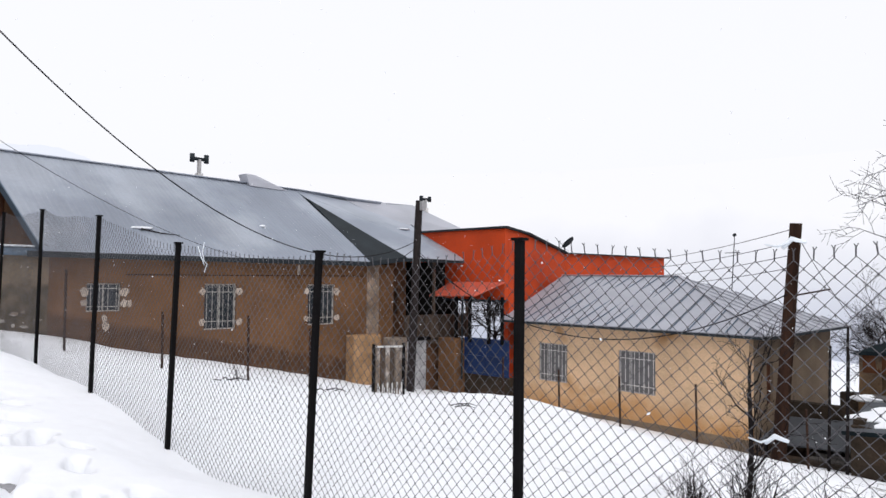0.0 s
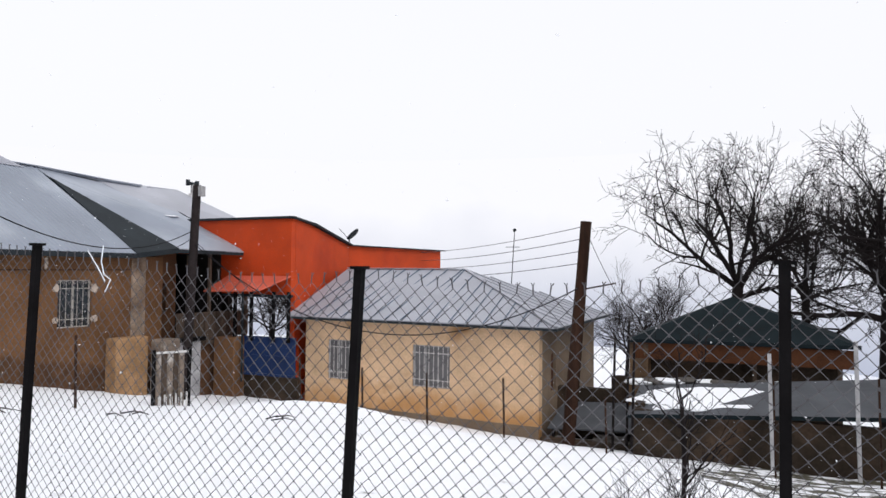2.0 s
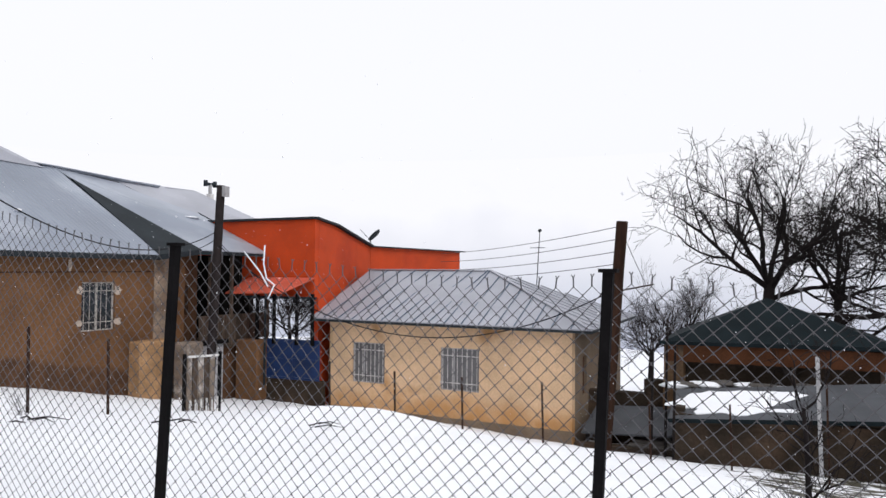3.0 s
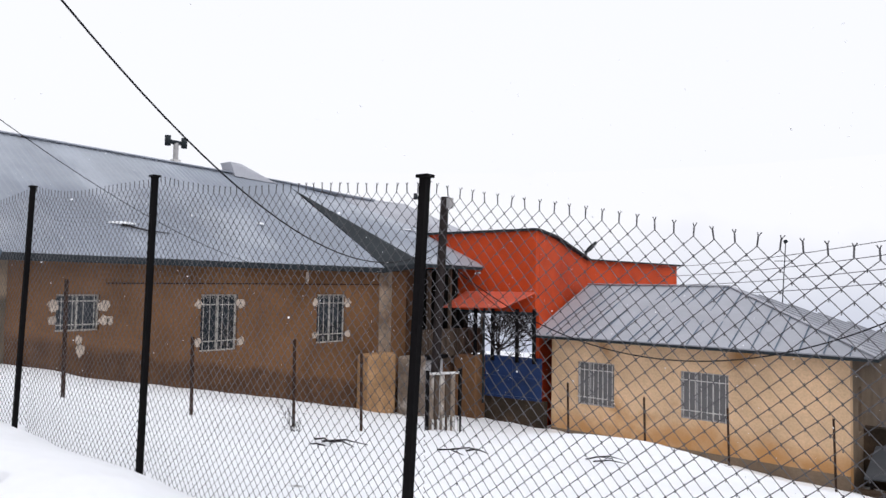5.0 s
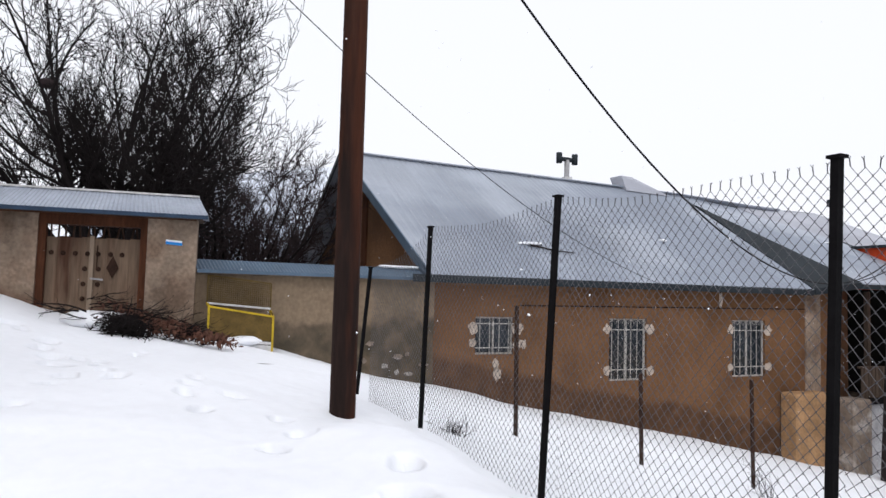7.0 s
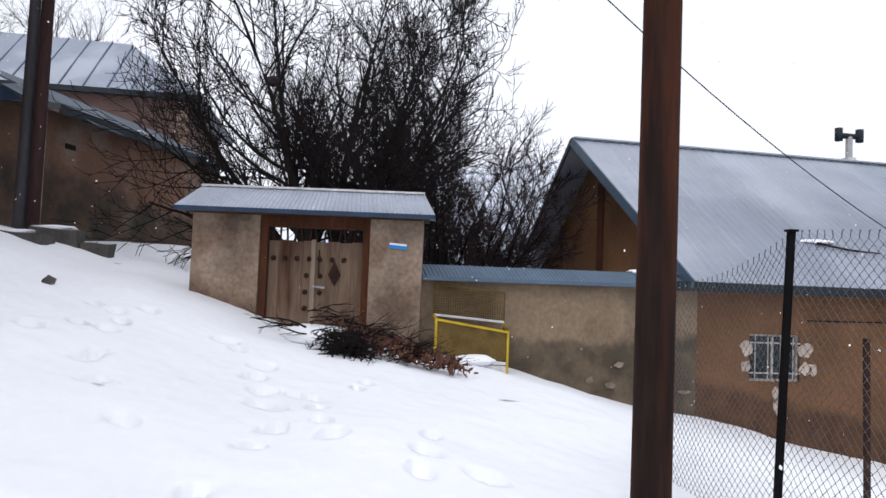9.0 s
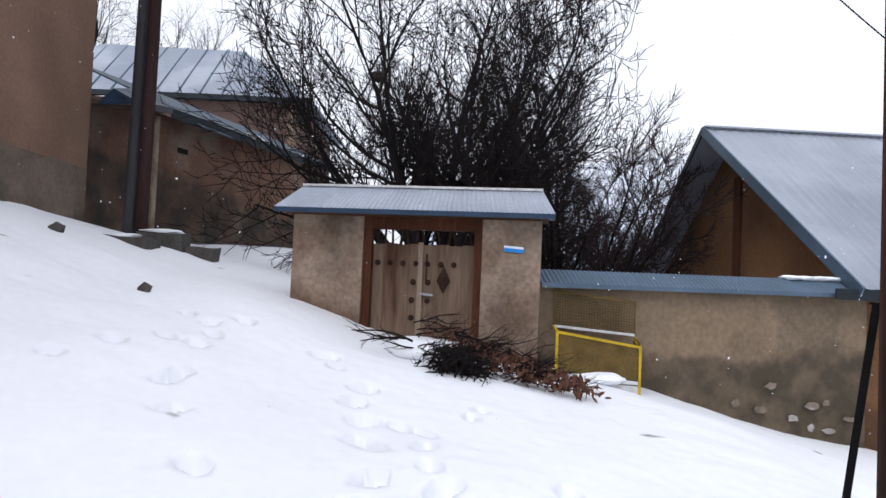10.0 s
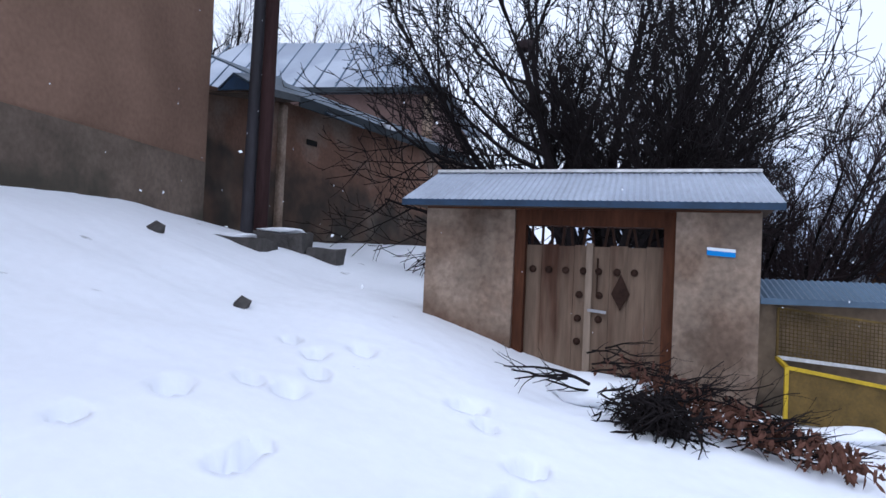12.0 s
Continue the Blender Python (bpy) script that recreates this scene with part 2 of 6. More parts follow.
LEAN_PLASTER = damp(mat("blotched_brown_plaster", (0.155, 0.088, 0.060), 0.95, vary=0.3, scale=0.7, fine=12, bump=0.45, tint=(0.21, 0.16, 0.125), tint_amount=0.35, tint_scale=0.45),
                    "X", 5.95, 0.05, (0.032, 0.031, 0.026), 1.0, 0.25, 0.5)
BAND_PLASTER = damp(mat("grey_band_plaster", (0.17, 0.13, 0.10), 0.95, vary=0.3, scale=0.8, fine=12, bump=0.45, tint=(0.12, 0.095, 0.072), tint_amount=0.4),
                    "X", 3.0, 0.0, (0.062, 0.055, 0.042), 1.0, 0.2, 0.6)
MAUVE = mat("mauve_brown_plaster", (0.135, 0.088, 0.076), 0.95, vary=0.25, scale=0.8, fine=12, bump=0.3)
SLATE_SHEET = mat("slate_blue_sheet", (0.040, 0.062, 0.088), 0.6, metal=0.1, vary=0.3, scale=1.2, fine=14, bump=0.1, tint=(0.075, 0.105, 0.14), tint_amount=0.3)
BAR_WHITE = mat("white_grille_paint", (0.60, 0.58, 0.56), 0.65, vary=0.2, scale=6, fine=30, bump=0.1)
POLE_BLACK = mat("black_brown_pole_wood", (0.034, 0.017, 0.011), 0.9, vary=0.5, scale=2.2, fine=26, bump=0.5, stretch=(1, 1, 0.15))
SLUSH = mat("wet_grey_slush", (0.36, 0.355, 0.37), 0.55, vary=0.4, scale=4, fine=30, bump=0.4, tint=(0.17, 0.16, 0.155), tint_amount=0.4, tint_scale=6)


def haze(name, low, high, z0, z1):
    """Emissive distance with snow haze painted in: darker foot, top lost in the sky."""
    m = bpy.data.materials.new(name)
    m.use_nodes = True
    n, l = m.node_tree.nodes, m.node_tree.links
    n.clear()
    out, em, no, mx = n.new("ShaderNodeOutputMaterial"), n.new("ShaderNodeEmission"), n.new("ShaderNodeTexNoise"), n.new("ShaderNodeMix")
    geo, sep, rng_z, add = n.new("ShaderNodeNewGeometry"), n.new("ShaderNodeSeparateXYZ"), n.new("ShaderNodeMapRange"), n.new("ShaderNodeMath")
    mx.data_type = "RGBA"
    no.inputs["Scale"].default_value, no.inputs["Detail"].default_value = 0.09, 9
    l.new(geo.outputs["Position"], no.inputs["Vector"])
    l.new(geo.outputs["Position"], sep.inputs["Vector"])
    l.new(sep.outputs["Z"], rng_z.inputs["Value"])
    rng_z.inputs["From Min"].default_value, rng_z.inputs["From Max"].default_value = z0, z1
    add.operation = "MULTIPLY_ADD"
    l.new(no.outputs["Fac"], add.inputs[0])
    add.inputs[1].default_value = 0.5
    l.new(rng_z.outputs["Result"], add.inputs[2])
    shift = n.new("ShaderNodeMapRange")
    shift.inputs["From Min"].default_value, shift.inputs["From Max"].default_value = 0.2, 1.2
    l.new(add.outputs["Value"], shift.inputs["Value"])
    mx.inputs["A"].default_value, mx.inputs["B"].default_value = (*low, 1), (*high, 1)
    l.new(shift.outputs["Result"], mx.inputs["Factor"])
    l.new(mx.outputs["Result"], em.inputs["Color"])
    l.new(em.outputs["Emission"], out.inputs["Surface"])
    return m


HILL = haze("far_hills_painted_haze", (0.40, 0.44, 0.56), (0.893, 0.893, 0.925), -8, 9)
RIDGE = haze("wooded_ridge_painted_haze", (0.50, 0.55, 0.68), (0.80, 0.83, 0.91), 4, 14)

# ---- mesh helpers ----


def thing(name, label, category, at=(0, 0, 0), group="", kind=""):
    ob = new(name)
    ob.location = at
    ob.empty_display_size = 0.2
    return tagged(ob, label, category, group, kind)


def link_mesh(name, me, material, parent=None, label=""):
    ob = new(name, me)
    if material:
        me.materials.append(material)
    if parent:
        ob.parent = parent
        spot = Vector()
        up = parent
        while up:
            spot += up.location
            up = up.parent
        ob.location = -spot
    if label:
        tagged(ob, label)
    return ob


def part(name, bm, material, parent=None, label="", smooth=False):
    """One mesh object from a bmesh in world metres, under a thing or a part whose own frame is unturned."""
    bmesh.ops.recalc_face_normals(bm, faces=bm.faces)
    me = bpy.data.meshes.new(name)
    bm.to_mesh(me)
    bm.free()
    if smooth:
        for p in me.polygons:
            p.use_smooth = True
    return link_mesh(name, me, material, parent, label)


def raw(name, verts, faces, material, parent=None, label="", smooth=False):
    me = bpy.data.meshes.new(name)
    me.from_pydata(verts, [], faces)
    me.update()
    if smooth:
        for p in me.polygons:
            p.use_smooth = True
    return link_mesh(name, me, material, parent, label)


def box(bm, lo, hi, turn=0.0, bevel=0.0):
    """A block between two corners, turned about its own centre (degrees about z)."""
    c = [(a + b) / 2 for a, b in zip(lo, hi)]
    s = [abs(b - a) for a, b in zip(lo, hi)]
    m = pose(*c, 0, 0, turn) @ Matrix.Diagonal((*s, 1))
    made = bmesh.ops.create_cube(bm, size=1, matrix=m)["verts"]
    if bevel:
        edges = list({e for v in made for e in v.link_edges})
        bmesh.ops.bevel(bm, geom=edges, offset=bevel, segments=1, affect="EDGES")
    return bm


def B():
    return bmesh.new()


def prism(bm, poly, push):
    """A flat polygon pushed along a vector into a solid."""
    push = Vector(push)
    a = [bm.verts.new(p) for p in poly]
    b = [bm.verts.new(Vector(p) + push) for p in poly]
    bm.faces.new(a)
    bm.faces.new(b[::-1])
    for i in range(len(a)):
        j = (i + 1) % len(a)
        bm.faces.new((a[i], b[i], b[j], a[j]))
    return bm


def tube_into(verts, faces, pts, radii, n=5, cap=True):
    """Adds a tube along points to lists of vertices and faces."""
    base = len(verts)
    pts = [Vector(p) for p in pts]
    for i, p in enumerate(pts):
        d = (pts[min(i + 1, len(pts) - 1)] - pts[max(i - 1, 0)])
        d = d.normalized() if d.length > 1e-9 else Vector((0, 0, 1))
        side = d.cross(Vector((0, 0, 1)) if abs(d.z) < 0.9 else Vector((1, 0, 0))).normalized()
        up = side.cross(d)
        r = radii[i] if isinstance(radii, (list, tuple)) else radii
        for k in range(n):
            a = 2 * math.pi * k / n
            verts.append(p + side * (math.cos(a) * r) + up * (math.sin(a) * r))
    for i in range(len(pts) - 1):
        for k in range(n):
            q = (k + 1) % n
            faces.append((base + i * n + k, base + i * n + q, base + (i + 1) * n + q, base + (i + 1) * n + k))
    if cap:
        faces.append(tuple(base + k for k in range(n))[::-1])
        faces.append(tuple(base + (len(pts) - 1) * n + k for k in range(n)))


def rod(name, pts, radii, material, parent=None, n=6, label="", smooth=True):
    v, f = [], []
    tube_into(v, f, pts, radii, n)
    return raw(name, v, f, material, parent, label, smooth)


def beam(bm, a, b, w, h):
    """A straight square bar from a to b, w wide and h high."""
    a, b = Vector(a), Vector(b)
    d = b - a
    q = d.to_track_quat("Y", "Z").to_matrix().to_4x4()
    m = Matrix.Translation((a + b) / 2) @ q @ Matrix.Diagonal((w, d.length, h, 1))
    bmesh.ops.create_cube(bm, size=1, matrix=m)
    return bm


def pierced(bm, origin, along, length, z0, z1, thick, holes):
    """An upright wall from origin along a level direction, with rectangular openings (u0, u1, z0, z1) right through it; the
    thickness goes to the left of the direction."""
    o, u = Vector(origin), Vector((*along, 0)).normalized()
    back = Vector((-u.y, u.x, 0)) * thick
    us = sorted({0, length, *[h[0] for h in holes], *[h[1] for h in holes]})
    zs = sorted({z0, z1, *[h[2] for h in holes], *[h[3] for h in holes]})
    solid = {}
    for i in range(len(us) - 1):
        for j in range(len(zs) - 1):
            cu, cz = (us[i] + us[i + 1]) / 2, (zs[j] + zs[j + 1]) / 2
            solid[i, j] = not any(h[0] < cu < h[1] and h[2] < cz < h[3] for h in holes)
    vs = {}

    def v(i, j, k):
        if (i, j, k) not in vs:
            p = o + u * us[i] + back * k
            vs[i, j, k] = bm.verts.new((p.x, p.y, zs[j]))
        return vs[i, j, k]
    for (i, j), s in solid.items():
        if not s:
            continue
        for k in (0, 1):
            bm.faces.new((v(i, j, k), v(i + 1, j, k), v(i + 1, j + 1, k), v(i, j + 1, k)))
        for (a, b, c, d, ni, nj) in ((i, j, i + 1, j, i, j - 1), (i, j + 1, i + 1, j + 1, i, j + 1),
                                     (i, j, i, j + 1, i - 1, j), (i + 1, j, i + 1, j + 1, i + 1, j)):
            if not solid.get((ni, nj), False):
                bm.faces.new((v(a, b, 0), v(c, d, 0), v(c, d, 1), v(a, b, 1)))
    return bm


def corrugated(name, p00, p10, p01, p11, material, parent=None, pitch=0.09, depth=0.012, label="", thick=0.004):
    """A wavy metal sheet. p00 to p10 runs across the waves, p00 to p01 along them."""
    p00, p10, p01, p11 = map(Vector, (p00, p10, p01, p11))
    n = max(4, int((p10 - p00).length / pitch * 4))
    nor = (p10 - p00).cross(p01 - p00).normalized()
    if nor.z < 0:
        nor = -nor
    v, f = [], []
    for i in range(n + 1):
        s = i / n
        w = nor * (depth * math.sin(i * math.pi / 2))
        a, b = p00.lerp(p10, s) + w, p01.lerp(p11, s) + w
        v += [a, b, a - nor * thick, b - nor * thick]
    for i in range(n):
        k, q = 4 * i, 4 * i + 4
        f += [(k, q, q + 1, k + 1), (k + 2, k + 3, q + 3, q + 2), (k, k + 2, q + 2, q), (k + 1, q + 1, q + 3, k + 3)]
    f += [(0, 1, 3, 2), (4 * n, 4 * n + 2, 4 * n + 3, 4 * n + 1)]
    return raw(name, v, f, material, parent, label)


# ---- ground ----
GX = (-45, -32, -24, -16, -8, 0, 8)
GY = (-14, -4, -0.5, 1.4, 2.7, 4.2, 6.6, 10, 15, 20, 25, 30, 40)
GZ = (
    (4.5, 3.6, 3.2, 3.0, 2.6, 2.2, 1.5, 0.3, -1.2, -2.4, -3.4, -4.2, -5.0),
    (4.2, 2.65, 2.2, 2.05, 1.8, 1.5, 0.8, -0.2, -1.4, -2.4, -3.4, -4.2, -5.0),
    (4.2, 3.2, 1.95, 1.72, 1.10, 0.95, 0.50, -0.4, -1.5, -2.5, -3.55, -4.2, -5.0),
    (3.6, 2.5, 1.2, 0.8, 0.65, 0.55, 0.36, -0.6, -1.75, -2.65, -3.55, -4.4, -5.3),
    (1.6, 1.0, 0.4, 0.2, 0.12, 0.13, 0.04, -0.7, -1.45, -2.5, -3.75, -4.9, -5.8),
    (0.6, 0.3, 0.05, -0.1, -0.14, -0.17, -0.3, -1.0, -2.0, -3.0, -4.0, -4.6, -6.0),
    (0.4, 0.1, -0.1, -0.2, -0.3, -0.3, -0.5, -1.2, -2.1, -3.0, -3.8, -4.6, -6.5),
)


def level_table():
    """The land's height on a half-metre grid, rounded off."""
    xs, ys = np.arange(-60, 30.01, 0.5), np.arange(-20, 60.01, 0.5)
    rows = np.array([np.interp(ys, GY, r) for r in GZ])
    z = np.array([np.interp(xs, GX, rows[:, j]) for j in range(len(ys))]).T
    for _ in range(3):
        p = np.pad(z, 1, mode="edge")
        z = (p[1:-1, 1:-1] * 2 + p[2:, 1:-1] + p[:-2, 1:-1] + p[1:-1, 2:] + p[1:-1, :-2]) / 6
    return xs, ys, z


LX, LY, LZ = level_table()
rng = random.Random(7)
PRINTS = []
for (x0, y0, dx, dy, count, stray) in ((-3.1, 5.2, -0.34, 0.0, 26, 0.3), (-3.6, 4.8, -0.42, 0.02, 22, 0.3), (-4.6, 4.3, -0.5, 0.04, 14, 0.4), (-16.5, 4.2, -0.55, -0.25, 9, 0.3),
                                       (-17.3, 2.2, -0.6, -0.2, 8, 0.5), (-15.8, 3.0, -0.8, 0.03, 5, 0.3), (-16.5, 0.6, -0.9, -0.05, 6, 0.6), (-12.0, 5.4, -0.6, -0.1, 10, 0.4),
                                       (-17.5, 3.4, -0.6, 0.12, 5, 0.3)):
    for i in range(count):
        PRINTS.append((x0 + dx * i + rng.uniform(-stray, stray) * 0.6, y0 + dy * i + rng.uniform(-stray, stray), rng.uniform(0.20, 0.36), rng.uniform(0.065, 0.11), rng.uniform(-0.6, 0.6)))


def ground_z(x, y, detail=False):
    i, j = (x - LX[0]) / 0.5, (y - LY[0]) / 0.5
    i, j = min(max(i, 0), len(LX) - 1.001), min(max(j, 0), len(LY) - 1.001)
    a, b = int(i), int(j)
    s, t = i - a, j - b
    z = (LZ[a, b] * (1 - s) + LZ[a + 1, b] * s) * (1 - t) + (LZ[a, b + 1] * (1 - s) + LZ[a + 1, b + 1] * s) * t
    # the swell of snow in the yard, and the ploughed bank that stands along the fence
    z += 0.50 * math.exp(-abs((x + 12.9) / 3.1) ** 3 - ((y - 20.2) / 2.6) ** 2)
    if -19 < x < -2 and 4.2 < y < 7.6:
        rise = 0.22 * min(1, max(0, (x + 15.5) / 1.3)) * min(1, max(0, (-7.8 - x) / 2.2))
        z += rise * math.exp(-((y - 5.65) / 0.75) ** 2) - 0.5 * rise * math.exp(-((y - 6.75) / 0.35) ** 2)
        z -= 0.20 * math.exp(-((x + 5.2) / 1.7) ** 2 - ((y - 6.3) / 0.6) ** 2)
    along = max(0.0, min(1, (y - 7.5) / 2.0, (18.5 - y) / 2.0))
    z -= along * (0.14 * math.exp(-((x + 17.4) / 1.6) ** 2) + 0.42 * math.exp(-((x + 20.6) / 1.2) ** 2))
    if detail:
        z += 0.10 * noise.noise((x * 0.35, y * 0.35, 3)) + 0.045 * noise.noise((x * 1.1, y * 1.1, 7)) + 0.012 * noise.noise((x * 4.5, y * 4.5, 1))
    return z


def snow_z(x, y):
    z = ground_z(x, y, True)
    for px, py, deep, wide, turn in PRINTS:
        if abs(x - px) < 0.5 and abs(y - py) < 0.5:
            z += print_shape(x - px, y - py, deep, wide, turn)
    return z


def print_shape(dx, dy, deep, wide, turn):
    """A boot print: a long steep-sided hollow with a low rim."""
    u = dx * math.cos(turn) + dy * math.sin(turn)
    w = dy * math.cos(turn) - dx * math.sin(turn)
    q = (u / (wide * 1.7)) ** 2 + (w / wide) ** 2
    return -deep * np.exp(-q ** 3)


def build_ground():
    def stops(*bits):
        out = []
        for a, b, step in bits:
            n = max(1, round((b - a) / step))
            out += [a + (b - a) * i / n for i in range(n)]
        return out + [bits[-1][1]]
    xs = stops((-900, -60, 120), (-60, -36, 2), (-36, -25, 0.5), (-25, -15, 0.062), (-15, -2, 0.034), (-2, 10, 0.35), (10, 30, 2), (30, 900, 120))
    ys = stops((-900, -20, 110), (-20, -4, 1), (-4, 3.4, 0.062), (3.4, 6.9, 0.034), (6.9, 20, 0.3), (20, 34, 0.5), (34, 60, 2), (60, 900, 120))
    v, f = [], []
    z = np.array([[ground_z(x, y, -60 < x < 30) for y in ys] for x in xs])
    ax, ay = np.array(xs), np.array(ys)
    for px, py, deep, wide, turn in PRINTS:
        i0, i1 = np.searchsorted(ax, (px - 0.5, px + 0.5))
        j0, j1 = np.searchsorted(ay, (py - 0.5, py + 0.5))
        z[i0:i1, j0:j1] += print_shape(ax[i0:i1, None] - px, ay[None, j0:j1] - py, deep, wide, turn)
    for i, x in enumerate(xs):
        for j, y in enumerate(ys):
            v.append((x, y, float(z[i, j])))
    m = len(ys)
    for i in range(len(xs) - 1):
        for j in range(m - 1):
            f.append((i * m + j, (i + 1) * m + j, (i + 1) * m + j + 1, i * m + j + 1))
    ob = raw("ground", v, f, SNOW_GROUND, smooth=True)
    tagged(ob, "deep white snow with footprints over sloping ground", "ground", kind="structure")


build_ground()

# far hills, with the haze painted into a glowing ring
def build_hills():
    v, f = [], []
    n = 120
    for i in range(n + 1):
        a = radians(360 * i / n)
        x, y = -12 + 72 * math.cos(a), 72 * math.sin(a)
        v += [(x, y, -20), (x, y, 13)]
    for i in range(n):
        f.append((2 * i, 2 * i + 2, 2 * i + 3, 2 * i + 1))
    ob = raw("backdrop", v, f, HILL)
    tagged(ob, "glowing backdrop of blue-grey hillsides lost in painted snow haze", "hills", kind="structure")


build_hills()


def far_ridge():
    """A wooded snowy shoulder of hill above the house roofs, glowing with painted haze."""
    v, f = [], []
    n = 70
    for i in range(n + 1):
        y = 2 + 40 * i / n
        top = float(np.interp(y, (2, 12, 20, 27, 31, 36, 42), (7, 11.6, 13.3, 13.9, 12.8, 9.5, 3)))
        top += 0.35 * noise.noise((y * 0.5, 1, 0)) + 0.16 * noise.noise((y * 2.3, 4, 0))
        v += [(-74, y, -8), (-74 + 0.4 * noise.noise((y, 2, 2)), y, top), (-75.5, y, -8)]
    for i in range(n):
        k = 3 * i
        f += [(k, k + 3, k + 4, k + 1), (k + 1, k + 4, k + 5, k + 2)]
    tagged(raw("backdrop_ridge", v, f, RIDGE), "snowy hillside behind the roofs, paled blue by painted haze", "hills", kind="structure")


far_ridge()

# ---- brown house ----
FX = -24.8


def grille(parent, origin, u, w, z0, z1, bars, material, levels=(0.18, 0.82), arches=False):
    """A welded window grille: each bar a part of the window."""
    o, u = Vector(origin), Vector((*u, 0)).normalized()
    for i in range(bars):
        p = o + u * (w * (i + 0.5) / bars)
        bm = box(B(), (p.x - 0.009, p.y - 0.009, z0 + 0.02), (p.x + 0.009, p.y + 0.009, z1 - 0.02))
        part("grille_bar", bm, material, parent)
    if arches:
        step = w / bars
        for i in range(bars):
            c = o + u * (step * (i + 0.5)) + Vector((u.y, -u.x, 0)) * 0.014
            arc = [c + u * (math.cos(a) * step * 0.42) + Vector((0, 0, z1 - 0.05 - step * 0.42 + math.sin(a) * step * 0.42)) for a in (math.pi * k / 6 for k in range(7))]
            rod("grille_arch", arc, 0.009, material, parent, 4)
    for s in levels:
        z = z0 + (z1 - z0) * s
        out = Vector((u.y, -u.x, 0)) * 0.03
        part("grille_rail", beam(B(), o + out + Vector((0, 0, z)), o + out + u * w + Vector((0, 0, z)), 0.012, 0.03), material, parent)


def window(parent, origin, u, w, z0, z1, frame_mat, pane_mat, bars, bar_mat, mullions=1, deep=0.12, arches=False):
    """A window set into a wall: frame, panes and a welded grille in front. origin: its left foot on the wall's outer face."""
    win = new("window")
    win.parent = parent
    win.location = -Vector(parent.location)
    o, d = Vector((*origin[:2], 0)), Vector((*u, 0)).normalized()
    inn = Vector((-d.y, d.x, 0))
    a = o + inn * deep
    fr = B()
    t = 0.045
    for (s0, s1, q0, q1) in ((0, w, z0, z0 + t), (0, w, z1 - t, z1), (0, t, z0 + t, z1 - t), (w - t, w, z0 + t, z1 - t)):
        beam(fr, a + d * s0 + Vector((0, 0, (q0 + q1) / 2)), a + d * s1 + Vector((0, 0, (q0 + q1) / 2)), 0.07, q1 - q0)
    for i in range(mullions):
        s = w * (i + 1) / (mullions + 1)
        p = a + d * s
        beam(fr, p + Vector((0, 0, z0 + t)), p + Vector((0, 0, z1 - t)), 0.05, 0.05)
    part("frame", fr, frame_mat, win)
    for i in range(mullions + 1):
        s0, s1 = w * i / (mullions + 1) + 0.03, w * (i + 1) / (mullions + 1) - 0.03
        pb = B()
        p, q = a + d * s0 + inn * 0.01, a + d * s1 + inn * 0.01
        prism(pb, [(p.x, p.y, z0 + t), (q.x, q.y, z0 + t), (q.x, q.y, z1 - t), (p.x, p.y, z1 - t)], inn * 0.012)
        part("pane", pb, pane_mat, win)
    grille(win, o + inn * 0.03, u, w, z0, z1, bars, bar_mat, arches=arches)
    return win


def blob(bm, centre, size, seed, out):
    """A ragged flat lump of plaster, a little proud of its wall."""
    r = random.Random(seed)
    u = Vector((-out[1], out[0], 0))
    pts = []
    for k in range(11):
        a = 2 * math.pi * k / 11
        s = r.uniform(0.65, 1.15)
        pts.append(Vector(centre) + u * (math.cos(a) * size[0] * s) + Vector((0, 0, math.sin(a) * size[1] * s)))
    prism(bm, pts, Vector((*out, 0)) * 0.02)


